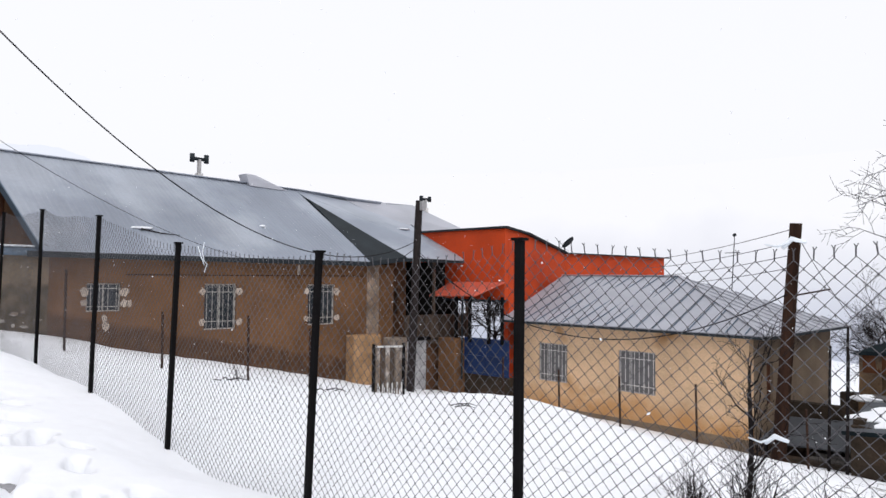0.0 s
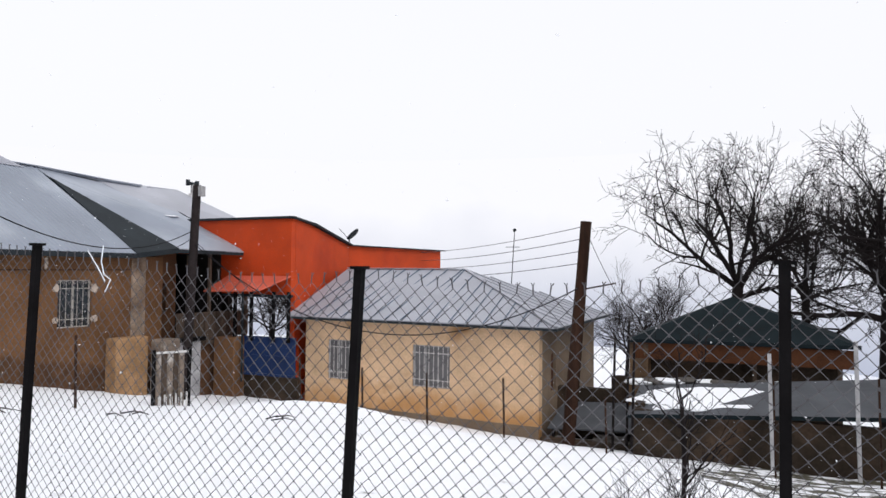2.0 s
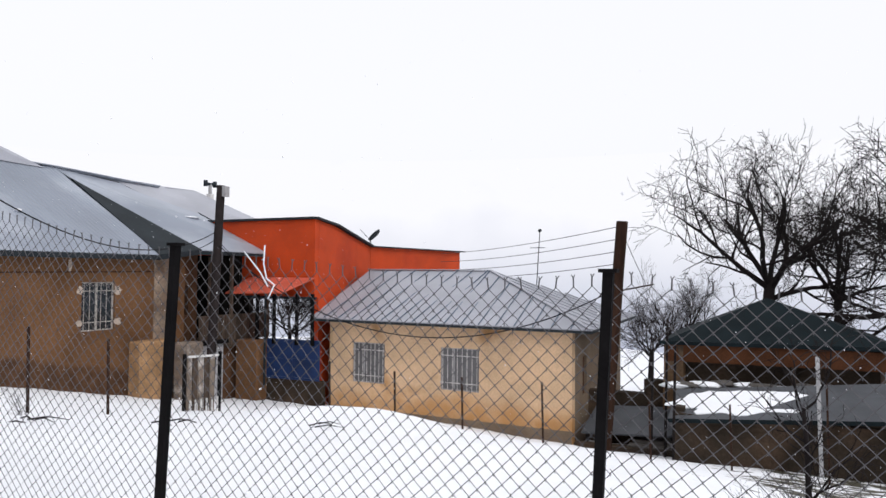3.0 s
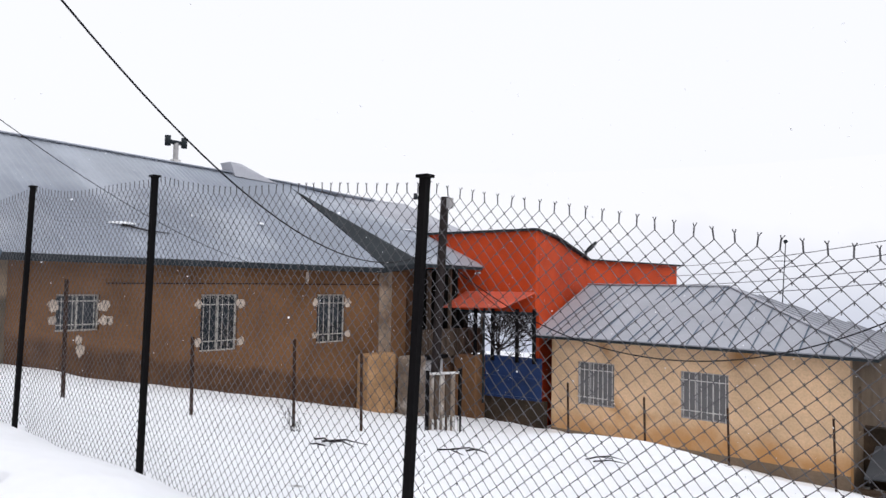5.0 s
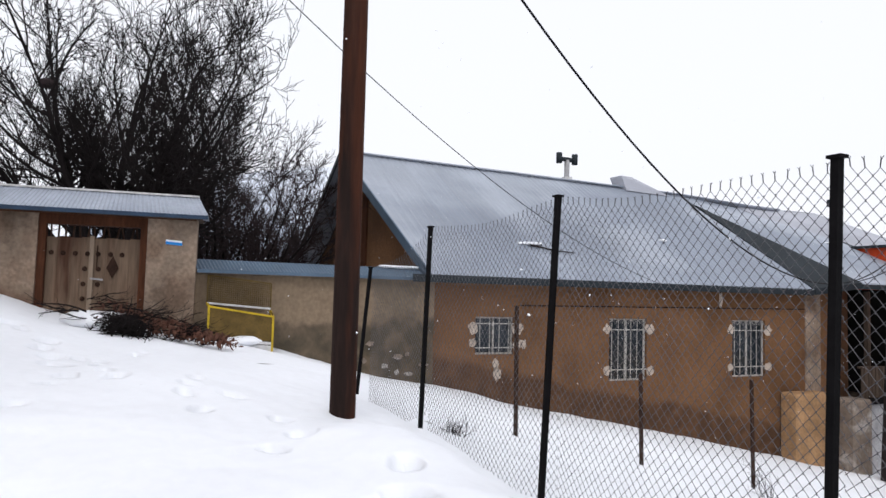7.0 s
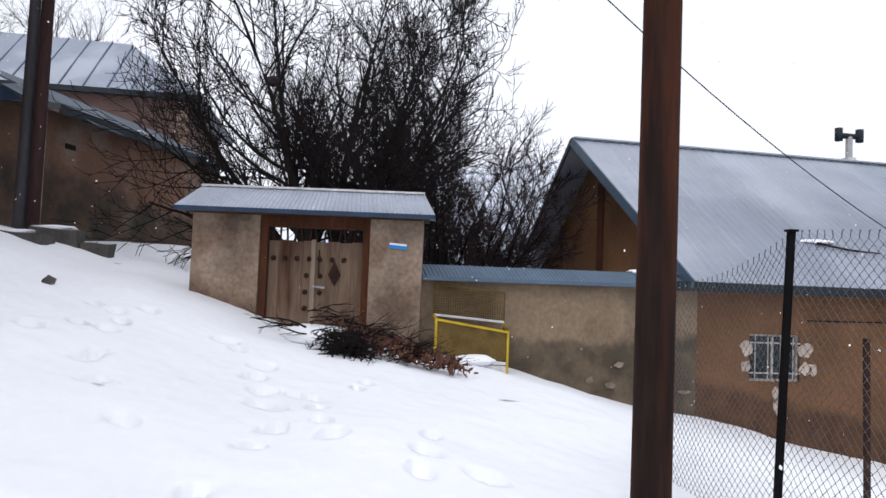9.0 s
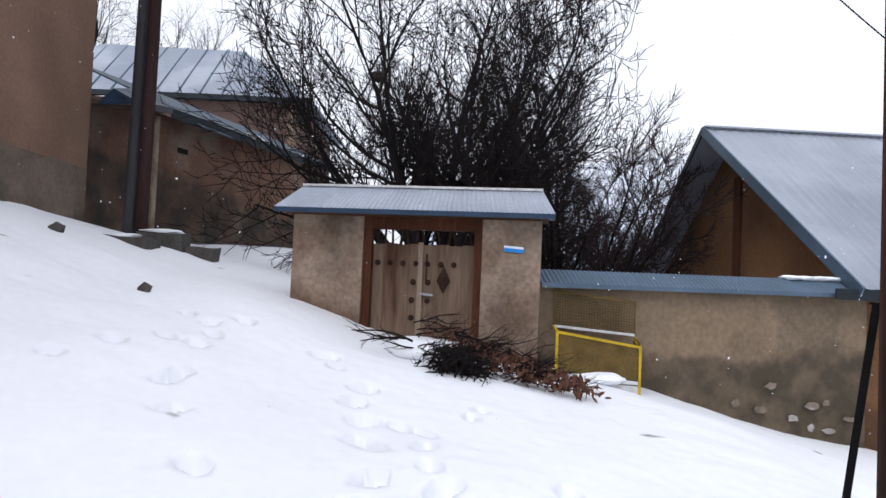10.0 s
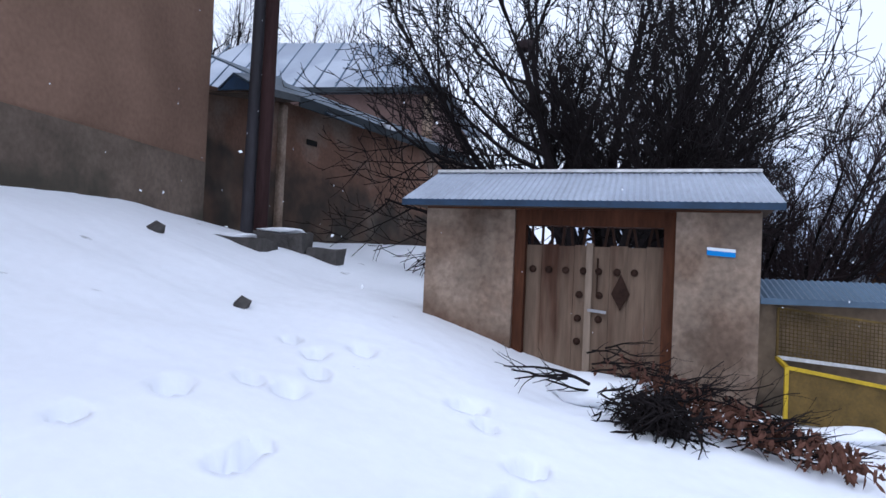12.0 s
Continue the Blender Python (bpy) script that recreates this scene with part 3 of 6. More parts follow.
def brown_house():
    h = thing("brown_house", "long mud-plastered brown house under a grey metal roof", "house", (FX, 18, -2))
    w1, w2, w3 = (12.30, 13.45, 0.155, 1.13), (16.60, 17.97, -0.64, 1.13), (21.40, 22.85, -0.64, 1.13)
    y0, y1 = 11.1, 26.4
    wins = [(a - y0, b - y0, c, d) for a, b, c, d in (w1, w2, w3)]
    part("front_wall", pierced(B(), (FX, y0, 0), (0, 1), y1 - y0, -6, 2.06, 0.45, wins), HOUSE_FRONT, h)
    # Black sheet behind the windows, painted as the unlit room.
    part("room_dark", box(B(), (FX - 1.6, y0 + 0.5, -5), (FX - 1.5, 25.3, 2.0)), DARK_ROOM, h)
    # the gable end, with the ridge at its middle
    gb = B()
    prism(gb, [(FX - 0.45, y0, -6), (-36.3, y0, -6), (-36.3, y0, 2.2), (-30.5, y0, 5.95), (FX - 0.45, y0, 2.25)], (0, 0.45, 0))
    part("gable_wall", gb, MUD, h)
    part("back_wall", box(B(), (-36.3, y0 + 0.45, -6), (-35.9, 31, 2.2)), MUD_DARK, h)
    # a narrow upright slot in the gable
    part("gable_post", box(B(), (-30.35, y0 - 0.06, 2.2), (-29.95, y0 + 0.0, 4.9)), FRAME_WOOD, h)
    # plaster round the windows
    for (a, b, c, d), n in ((w1, 5), (w2, 9), (w3, 14)):
        for k, (yy, zz, sx, sz) in enumerate(((a - 0.08, d - 0.3, 0.13, 0.14), (b + 0.10, d - 0.3, 0.17, 0.16), (a - 0.08, c + 0.3, 0.13, 0.13), (b + 0.12, c + 0.28, 0.15, 0.14))):
            bm = B()
            blob(bm, (FX, yy, zz), (sx * 1.1, sz * 1.1), n + k, (1, 0))
            part("plaster_patch", bm, PATCH, h, "pale lime plaster patch")
    for yy, zz, sy, sz in ((12.92, -0.10, 0.09, 0.15), (12.97, -0.36, 0.12, 0.19), (13.75, 0.42, 0.10, 0.12), (20.9, 1.74, 0.09, 0.24)):
        bm = B()
        blob(bm, (FX, yy, zz), (sy, sz), int(yy * 10), (1, 0))
        part("plaster_patch", bm, PATCH, h, "pale streak of splashed lime")
    for (a, b, c, d), bars, mul in ((w1, 4, 1), (w2, 6, 1), (w3, 6, 1)):
        window(h, (FX, a), (0, 1), b - a, c, d, BAR_PAINT, PANE, bars, BAR_PAINT, mul, arches=bars > 4)
    # rendered corner column
    part("corner_column", box(B(), (FX - 0.3, 24.72, -1.35), (FX + 0.05, 25.45, 2.05), bevel=0.02), MUD_PALE, h, "pale rendered corner column")
    # roof, nearer slope in sheets
    ye, ys = 10.3, 24.55
    n = 14
    for i in range(n):
        a, b = ye + (ys - ye) * i / n, ye + (ys - ye) * (i + 1) / n
        za, zb = 6.17 - 0.012 * (a - ye), 6.17 - 0.012 * (b - ye)
        corrugated("roof_sheet", (-24.28, a if i else 10.75, 2.16), (-24.28, b + 0.01, 2.16), (-30.5, a, za), (-30.5, b + 0.01, zb), ZINC, h, 0.19, 0.011)
    part("rear_slope", prism(B(), [(-30.5, ye, 6.15), (-30.5, 30.6, 5.9), (-36.9, 30.6, 2.0), (-36.9, ye, 2.0)], (0, 0, -0.05)), ZINC, h)
    # dark facet where the two roofs meet, and the second roof
    T, BL, BR, TIP, TOP = (-29.7, 24.75, 5.52), (-24.28, 24.5, 2.20), (-24.0, 26.5, 2.46), (-23.1, 30.0, 2.40), (-30.5, 30.7, 5.50)
    R0 = (-30.5, 24.55, 6.0)
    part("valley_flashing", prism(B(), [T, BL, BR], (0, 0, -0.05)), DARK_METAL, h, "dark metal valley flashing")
    part("second_slope", prism(B(), [R0, T, BR, TIP, TOP], (0, 0, -0.05)), ZINC, h)
    part("ridge_cap", beam(beam(B(), (-30.5, ye, 6.2), (-30.5, 24.6, 6.03), 0.28, 0.04), (-30.5, 24.6, 6.03), (-30.6, 28.6, 5.90), 0.28, 0.04), ZINC, h)
    # trim
    part("eave_board", beam(B(), (-24.30, ye, 2.06), (-24.30, 24.55, 2.09), 0.03, 0.19), DARK_METAL, h, "dark eave board")
    part("eave_board", beam(B(), (-24.02, 26.45, 2.33), (-23.12, 30.0, 2.30), 0.03, 0.16), DARK_METAL, h)
    part("eave_board", beam(B(), (-24.28, 24.56, 2.08), (-24.02, 26.45, 2.33), 0.03, 0.16), DARK_METAL, h)
    part("soffit", prism(B(), [(FX, ye + 0.2, 2.06), (-24.3, ye + 0.2, 2.0), (-24.3, 24.5, 2.0), (FX, 24.5, 2.06)], (0, 0, -0.03)), OLD_WOOD, h)
    part("verge_board", beam(B(), (-24.25, 10.71, 2.08), (-30.5, ye - 0.03, 6.10), 0.04, 0.24), ZINC_BLUE, h, "grey-blue metal verge board")
    part("verge_board", beam(B(), (-36.9, ye - 0.03, 1.96), (-30.5, ye - 0.03, 6.12), 0.04, 0.17), DARK_METAL, h)
    part("verge_board", beam(B(), (-23.1, 30.03, 2.36), (-30.5, 30.73, 5.46), 0.05, 0.14), DARK_METAL, h)
    part("conduit", beam(B(), (FX + 0.02, 13.6, 1.44), (FX + 0.02, 24.7, 1.52), 0.025, 0.025), CABLE, h)
    # porch under the second roof
    part("porch_floor", box(B(), (-28.5, 26.4, -1.75), (-23.9, 30.7, -1.58)), OLD_WOOD, h)
    # Porch walls take a darker plaster to stand for shade under the roof.
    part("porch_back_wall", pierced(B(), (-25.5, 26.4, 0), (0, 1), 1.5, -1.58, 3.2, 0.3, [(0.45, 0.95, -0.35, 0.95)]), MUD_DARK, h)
    part("niche", box(B(), (-25.95, 26.7, -0.5), (-25.82, 27.5, 1.2)), DARK_ROOM, h)
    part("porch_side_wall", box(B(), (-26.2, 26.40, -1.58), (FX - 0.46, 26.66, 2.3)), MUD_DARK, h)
    # End wall and room painted near-black for the shade deep in the porch.
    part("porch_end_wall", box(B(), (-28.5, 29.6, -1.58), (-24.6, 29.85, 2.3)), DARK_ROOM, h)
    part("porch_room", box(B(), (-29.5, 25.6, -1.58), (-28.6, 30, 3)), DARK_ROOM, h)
    part("porch_door_frame", box(B(), (-24.9, 27.9, -1.58), (-24.75, 28.05, 2.2)), OLD_WOOD, h)
    for i in range(26):
        y = 26.5 + 4.2 * i / 25
        x = -24.05 + 0.25 * (y - 26) / 4
        part("rail_board", box(B(), (x - 0.015, y - 0.075, -1.5 + 0.05 * math.sin(i * 2.3)), (x + 0.015, y + 0.075, -0.35 + 0.04 * math.sin(i * 5.1))), OLD_WOOD, h)
    part("porch_rail", beam(B(), (-24.1, 26.4, -0.36), (-23.8, 30.75, -0.36), 0.08, 0.07), OLD_WOOD, h)
    for y in (28.3, 30.6):
        x = -24.1 + 0.3 * (y - 26) / 4
        part("porch_post", box(B(), (x - 0.06, y - 0.06, -1.7), (x + 0.06, y + 0.06, 2.25)), OLD_WOOD, h)
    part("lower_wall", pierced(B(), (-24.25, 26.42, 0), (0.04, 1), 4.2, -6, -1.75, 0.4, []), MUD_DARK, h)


brown_house()


def chimney_cowl(at, high, wide, label):
    """A tin flue with a pair of hooded outlets."""
    x, y, z = at
    c = thing("chimney_cowl", label, "chimney", at)
    rod("flue", [(x, y, z - 0.3), (x, y, z + high * 0.82)], 0.10 * wide, GREY_PAINT, c, 10)
    rod("cross_pipe", [(x, y - 0.36 * wide, z + high * 0.84), (x, y + 0.36 * wide, z + high * 0.84)], 0.085 * wide, DARK_METAL, c, 10)
    for s in (-1, 1):
        rod("outlet", [(x, y + s * 0.36 * wide, z + high * 0.72), (x, y + s * 0.36 * wide, z + high)], 0.115 * wide, DARK_METAL, c, 10)
    part("collar", box(B(), (x - 0.14 * wide, y - 0.14 * wide, z - 0.2), (x + 0.14 * wide, y + 0.14 * wide, z + high * 0.36)), WHITE_METAL, c)


chimney_cowl((-31.0, 19.45, 5.80), 1.42, 1.0, "grey tin chimney cowl with two hooded outlets on the roof ridge")
chimney_cowl((-30.4, 34.1, 5.40), 1.15, 1.0, "small tin chimney cowl on a farther roof ridge")

hatch = thing("roof_hatch", "small grey metal hatch hood on the roof ridge", "roof hatch", (-31, 22.4, 5.9))
part("hood", prism(B(), [(-30.2, 21.7, 5.9), (-30.2, 23.9, 5.85), (-30.5, 23.6, 6.05), (-30.5, 22.0, 6.6), (-30.5, 21.6, 6.62)][:3] + [(-30.5, 22.2, 6.5), (-30.4, 21.6, 6.5)], (-0.7, 0, 0)), ZINC_LIGHT, hatch)
part("opening", box(B(), (-31.0, 21.70, 6.0), (-30.4, 21.76, 6.45)), DARK_METAL, hatch)


def drift(name, at, size, label, material=None, seed=1, category="snow patch", soft=True):
    """A low irregular lump."""
    r = random.Random(seed)
    bm = B()
    bmesh.ops.create_icosphere(bm, subdivisions=3 if soft else 1, radius=1)
    for v in bm.verts:
        k = 1 + (0.35 if soft else 0.7) * noise.noise(v.co * 1.7 + Vector((seed, 0, 0)))
        v.co = Vector((v.co.x * size[0] * k, v.co.y * size[1] * k, v.co.z * size[2] * k)) + Vector(at)
    ob = part(name, bm, material or SNOW, smooth=soft)
    return tagged(ob, label, category)


def on_roof(x, y):
    return 2.16 + (-24.28 - x) / 6.22 * 4.0


for k, (x, y, sx, sy) in enumerate(((-25.9, 14.6, 0.16, 0.42), (-26.6, 20.2, 0.12, 0.14), (-24.9, 27.4, 0.12, 0.3), (-25.6, 28.4, 0.12, 0.35), (-26.9, 28.9, 0.3, 0.5), (-23.35, 29.8, 0.12, 0.16))):
    z = on_roof(x, y) if y < 24 else 2.46 + (-24.0 - x) * 0.55
    drift("roof_snow", (x, y, z), (sx, sy, 0.05), "small leftover patch of white snow on the roof", seed=k + 3)
tw = thing("roof_stick", "dark broken stick lying on the grey roof", "stick", (-25.5, 15.1, 2.9))
rod("stick", [(-25.75, 14.5, 3.16), (-25.55, 15.2, 3.02), (-25.5, 15.9, 2.98)], [0.03, 0.025, 0.012], BARK, tw, 5)


def farther_house():
    h = thing("farther_house", "farther house behind with a snow-dusted metal roof", "house", (-30, 33, -4))
    part("wall", box(B(), (-35.5, 31.4, -6), (-27.6, 33.4, 3.6)), MUD_GREY, h)
    part("roof_slope", prism(B(), [(-30.75, 28.0, 5.86), (-31.3, 33.86, 6.03), (-26.2, 34.6, 3.85), (-24.4, 30.9, 2.45)], (0, 0, -0.06)), ZINC_LIGHT, h)
    part("roof_slope", prism(B(), [(-31.3, 33.86, 6.03), (-26.2, 34.6, 3.85), (-36, 34.6, 3.85)], (0, 0, -0.06)), ZINC_LIGHT, h)
    part("roof_slope", prism(B(), [(-30.75, 31.2, 5.9), (-31.3, 33.86, 6.03), (-36, 34.6, 3.85), (-36, 31.2, 3.85)], (0, 0, -0.06)), ZINC_LIGHT, h)


farther_house()

# ---- orange building ----


def orange_building():
    h = thing("orange_building", "bright orange painted building with a stepped parapet", "building", (-22, 32, -4))
    part("front_wall", prism(B(), [(-27.5, 30.1, 0.45), (-20.35, 29.4, 0.45), (-20.35, 29.4, 3.86), (-27.5, 30.1, 3.9)], (0, 0.3, 0)), ORANGE, h)
    # side wall with a falling parapet
    part("side_wall", prism(B(), [(-20.35, 29.72, -6), (-20.75, 35, -6), (-20.75, 35, 2.86), (-20.62, 33.0, 3.28), (-20.5, 31.3, 3.66), (-20.35, 29.72, 3.86)], (-0.3, 0, 0)), ORANGE, h)
    part("side_wall", prism(B(), [(-20.75, 35.02, -6), (-19.25, 43.4, -6), (-19.25, 43.4, 2.84), (-20.75, 35.02, 2.86)], (-0.3, 0.05, 0)), ORANGE, h)
    cop = beam(B(), (-27.5, 30.2, 3.95), (-20.3, 29.45, 3.92), 0.42, 0.10)
    beam(cop, (-20.36, 29.3, 3.92), (-20.5, 31.3, 3.72), 0.42, 0.09)
    beam(cop, (-20.5, 31.3, 3.72), (-20.75, 35.0, 2.90), 0.42, 0.09)
    part("coping", cop, DARK_METAL, h, "dark metal coping")
    part("coping", beam(B(), (-20.8, 34.95, 2.89), (-19.2, 43.6, 2.87), 0.5, 0.06), DARK_METAL, h)
    # red awning on posts, over an open passage
    aw = [(-24.3, 28.35, 0.62), (-21.3, 28.35, 0.68), (-20.3, 29.35, 1.32), (-24.0, 29.6, 1.30)]
    part("awning", prism(B(), aw, (0, 0, -0.05)), RED_SHEET, h, "red sheet-metal awning")
    for x in (-24.0, -23.1, -22.2, -21.0, -20.2):
        part("awning_post", box(B(), (x - 0.06, 29.0, -1.6), (x + 0.06, 29.12, 0.62)), BLACK_STEEL, h)
    part("lintel", beam(B(), (-24.3, 29.3, 0.42), (-20.2, 29.3, 0.42), 0.14, 0.12), DARK_METAL, h)
    # Passage wall coloured near-black in place of its shade.
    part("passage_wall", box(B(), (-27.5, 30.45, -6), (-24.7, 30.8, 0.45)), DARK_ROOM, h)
    part("low_wall", box(B(), (-22.75, 29.3, -6), (-19.85, 29.6, -3.14)), SHED_WALL, h)
    part("pier", box(B(), (-23.9, 28.6, -6), (-22.72, 29.55, -1.45), bevel=0.05), MUD, h)
    part("drain_pipe", beam(B(), (-22.55, 28.9, -3.4), (-22.55, 28.9, 0.6), 0.07, 0.07), DARK_METAL, h)


orange_building()

gate_b = thing("blue_gate", "closed dark blue sheet-metal yard gate with rails", "gate", (-21.3, 29.3, -3))
for x0, x1 in ((-22.66, -21.3), (-21.28, -19.92)):
    leaf = part("leaf", box(B(), (x0, 29.2, -3.12), (x1, 29.26, -1.38)), BLUE_DOOR, gate_b)
    for z in (-3.05, -2.25, -1.45):
        part("rail", box(B(), (x0, 29.16, z - 0.04), (x1, 29.197, z + 0.04)), BLUE_DOOR, leaf)

dish = thing("satellite_dish", "dark satellite dish on a short mast on the parapet", "satellite dish", (-20.75, 35.0, 2.92))
rod("mast", [(-20.75, 35, 2.90), (-20.75, 35, 3.3)], 0.035, DARK_METAL, dish, 6)
bm = B()
bmesh.ops.create_cone(bm, cap_ends=True, segments=20, radius1=0.40, radius2=0.34, depth=0.07, matrix=look((-20.5, 34.95, 3.45), (-22.0, 34.6, 5.0)))
part("reflector", bm, DARK_METAL, dish)
rod("arm", [(-20.75, 35, 3.2), (-21.3, 34.9, 3.75)], 0.015, DARK_METAL, dish, 5)

# yard entrance below the porch
bm = box(B(), (-24.78, 23.5, -5), (-24.15, 25.1, -1.15), bevel=0.05)
tagged(part("stone_pier", bm, STONE_TAN), "squat tan rendered block against the house wall", "pier")
bm = box(B(), (-24.2, 25.2, -5), (-23.4, 26.1, -1.3), bevel=0.08)
tagged(part("stone_pier", bm, STONE_GREY), "plastered grey stone gate pier", "pier")
bm = box(B(), (-23.86, 26.4, -5), (-23.80, 27.7, -1.55), bevel=0.01)
tagged(part("metal_door", bm, DIM_WHITE), "pale grey sheet-metal door under the porch", "door")
bm = box(B(), (-24.0, 26.2, -1.5), (-23.6, 27.8, -1.36))
tagged(part("door_lintel", bm, BLACK_STEEL), "dark beam over the sheet-metal door", "beam")


def yard_gate():
    g = thing("yard_gate", "weathered plank yard gate with a pale rail, standing in snow", "gate", (-18, 19.9, -3))
    for i in range(5):
        y = 19.42 + 0.19 * i
        x = -18.05 + 0.25 * (y - 19.4)
        part("plank", box(B(), (x - 0.02, y, -3.2), (x + 0.02, y + 0.175, -0.98 - 0.02 * (i % 2))), OLD_WOOD if i % 2 else STONE_GREY, g)
    part("rail", beam(B(), (-18.0, 19.38, -0.94), (-17.76, 20.42, -0.97), 0.05, 0.06), WHITE_METAL, g, "pale painted top rail")
    for x, y in ((-18.06, 19.34), (-17.74, 20.46)):
        part("gate_post", box(B(), (x - 0.04, y - 0.04, -3.6), (x + 0.04, y + 0.04, -0.85)), BLACK_STEEL, g)
    for i in range(6):
        y = 19.42 + 0.18 * i
        x = -17.95 + 0.25 * (y - 19.4)
        part("pale", box(B(), (x, y, -3.2), (x + 0.03, y + 0.05, -2.2)), WHITE_METAL, g)


yard_gate()

# ---- cream house ----


def cream_house():
    h = thing("cream_house", "small cream-rendered house under a ribbed metal hip roof", "house", (-14, 32, -4))
    L, R = Vector((-19.75, 29.75, 0)), Vector((-8.95, 29.0, 0))
    u = (R - L).normalized()
    n = (R - L).length

    def at(x):
        return (x - L.x) / u.x

    z0, z1 = -7, -0.42
    holes = [(at(-18.55), at(-16.95), -3.07, -1.39), (at(-14.35), at(-12.65), -3.07, -1.39)]
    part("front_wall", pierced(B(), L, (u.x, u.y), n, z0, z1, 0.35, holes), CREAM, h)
    # Walls away from the front carry their shade in a darker colour.
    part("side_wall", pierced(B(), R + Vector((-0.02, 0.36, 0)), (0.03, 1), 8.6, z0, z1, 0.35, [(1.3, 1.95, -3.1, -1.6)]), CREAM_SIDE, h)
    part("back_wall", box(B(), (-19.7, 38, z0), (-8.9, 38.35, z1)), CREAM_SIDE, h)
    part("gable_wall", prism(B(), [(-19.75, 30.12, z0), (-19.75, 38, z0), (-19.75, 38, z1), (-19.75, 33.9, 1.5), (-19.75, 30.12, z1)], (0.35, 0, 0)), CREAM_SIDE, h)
    # Black sheet as the shade inside the rooms.
    part("room_dark", box(B(), (-19.2, 31.0, -6), (-9.5, 31.1, -0.6)), DARK_ROOM, h)
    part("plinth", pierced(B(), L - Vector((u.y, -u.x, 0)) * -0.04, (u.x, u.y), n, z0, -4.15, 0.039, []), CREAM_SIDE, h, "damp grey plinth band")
    o = Vector((u.y, -u.x, 0))
    for a, b, c, d in holes:
        p = L + u * a
        window(h, (p.x, p.y), (u.x, u.y), b - a, c, d, GREY_PAINT, PANE_PALE, 8, BAR_WHITE, 2, 0.1)
    part("side_shutter", box(B(), (-9.08, 30.68, -3.1), (-9.02, 31.30, -1.6)), FRAME_WOOD, h)
    # roof: gable at one end, hip at the other
    EL, ER, BRR, BL = Vector((-20.45, 29.25, -0.40)), Vector((-8.15, 28.4, -0.40)), Vector((-8.15, 38.9, -0.40)), Vector((-20.45, 38.9, -0.40))
    RL, RR = Vector((-20.1, 33.85, 1.69)), Vector((-13.9, 34.0, 1.69))
    d = (0, 0, -0.05)
    front = part("roof_front", prism(B(), [EL, ER, RR, RL], d), ZINC_LIGHT, h)
    hip = part("roof_hip", prism(B(), [ER, BRR, RR], d), ZINC_LIGHT, h)
    part("roof_back", prism(B(), [BL, RL, RR, BRR], d), ZINC_LIGHT, h)
    k = 17
    for i in range(1, k):
        s = i / k
        e = EL.lerp(ER, s)
        top = RL + (RR - RL) * min(1, (e.x - EL.x + 0.3) / (RR.x - RL.x)) if e.x < RR.x else None
        if top is None:
            f = (ER.x - e.x) / (ER.x - RR.x)
            top = ER.lerp(RR, f)
        up = Vector((0, 0, 0.025))
        part("seam", beam(B(), e + up, top + up, 0.028, 0.035), ZINC_BLUE, front)
    for i in range(1, 12):
        s = i / 12
        e = ER.lerp(BRR, s)
        top = ER.lerp(RR, s * 2) if s < 0.5 else BRR.lerp(RR, (1 - s) * 2)
        up = Vector((0, 0, 0.03))
        part("seam", beam(B(), e + up, top + up, 0.05, 0.05), ZINC_LIGHT, hip)
    rc = beam(B(), RL + Vector((0, 0, 0.03)), RR + Vector((0, 0, 0.03)), 0.22, 0.04)
    beam(rc, RR + Vector((0, 0, 0.03)), ER + Vector((0, 0, 0.03)), 0.16, 0.04)
    part("ridge_cap", rc, ZINC_LIGHT, h)
    ev = beam(B(), EL + Vector((0, -0.02, -0.09)), ER + Vector((0.02, -0.02, -0.09)), 0.03, 0.10)
    beam(ev, ER + Vector((0.02, 0, -0.09)), BRR + Vector((0.02, 0, -0.09)), 0.03, 0.10)
    part("eave_board", ev, DARK_METAL, h, "dark eave board")
    part("soffit", prism(B(), [EL + Vector((0.1, 0.1, -0.10)), ER + Vector((-0.1, 0.1, -0.10)), Vector((-8.3, 29.3, -0.5)), Vector((-20.3, 30.0, -0.5))], (0, 0, -0.03)), OLD_WOOD, h)


cream_house()


# ---- roofed gate in the lane wall ----
GA, GB = Vector((-23.92, 1.30, 0)), Vector((-23.32, 5.22, 0))
GU = (GB - GA).normalized()
GIN = Vector((-GU.y, GU.x, 0))


def gp(s, z, inn=0.0):
    p = GA + GU * s + GIN * inn
    return Vector((p.x, p.y, z))


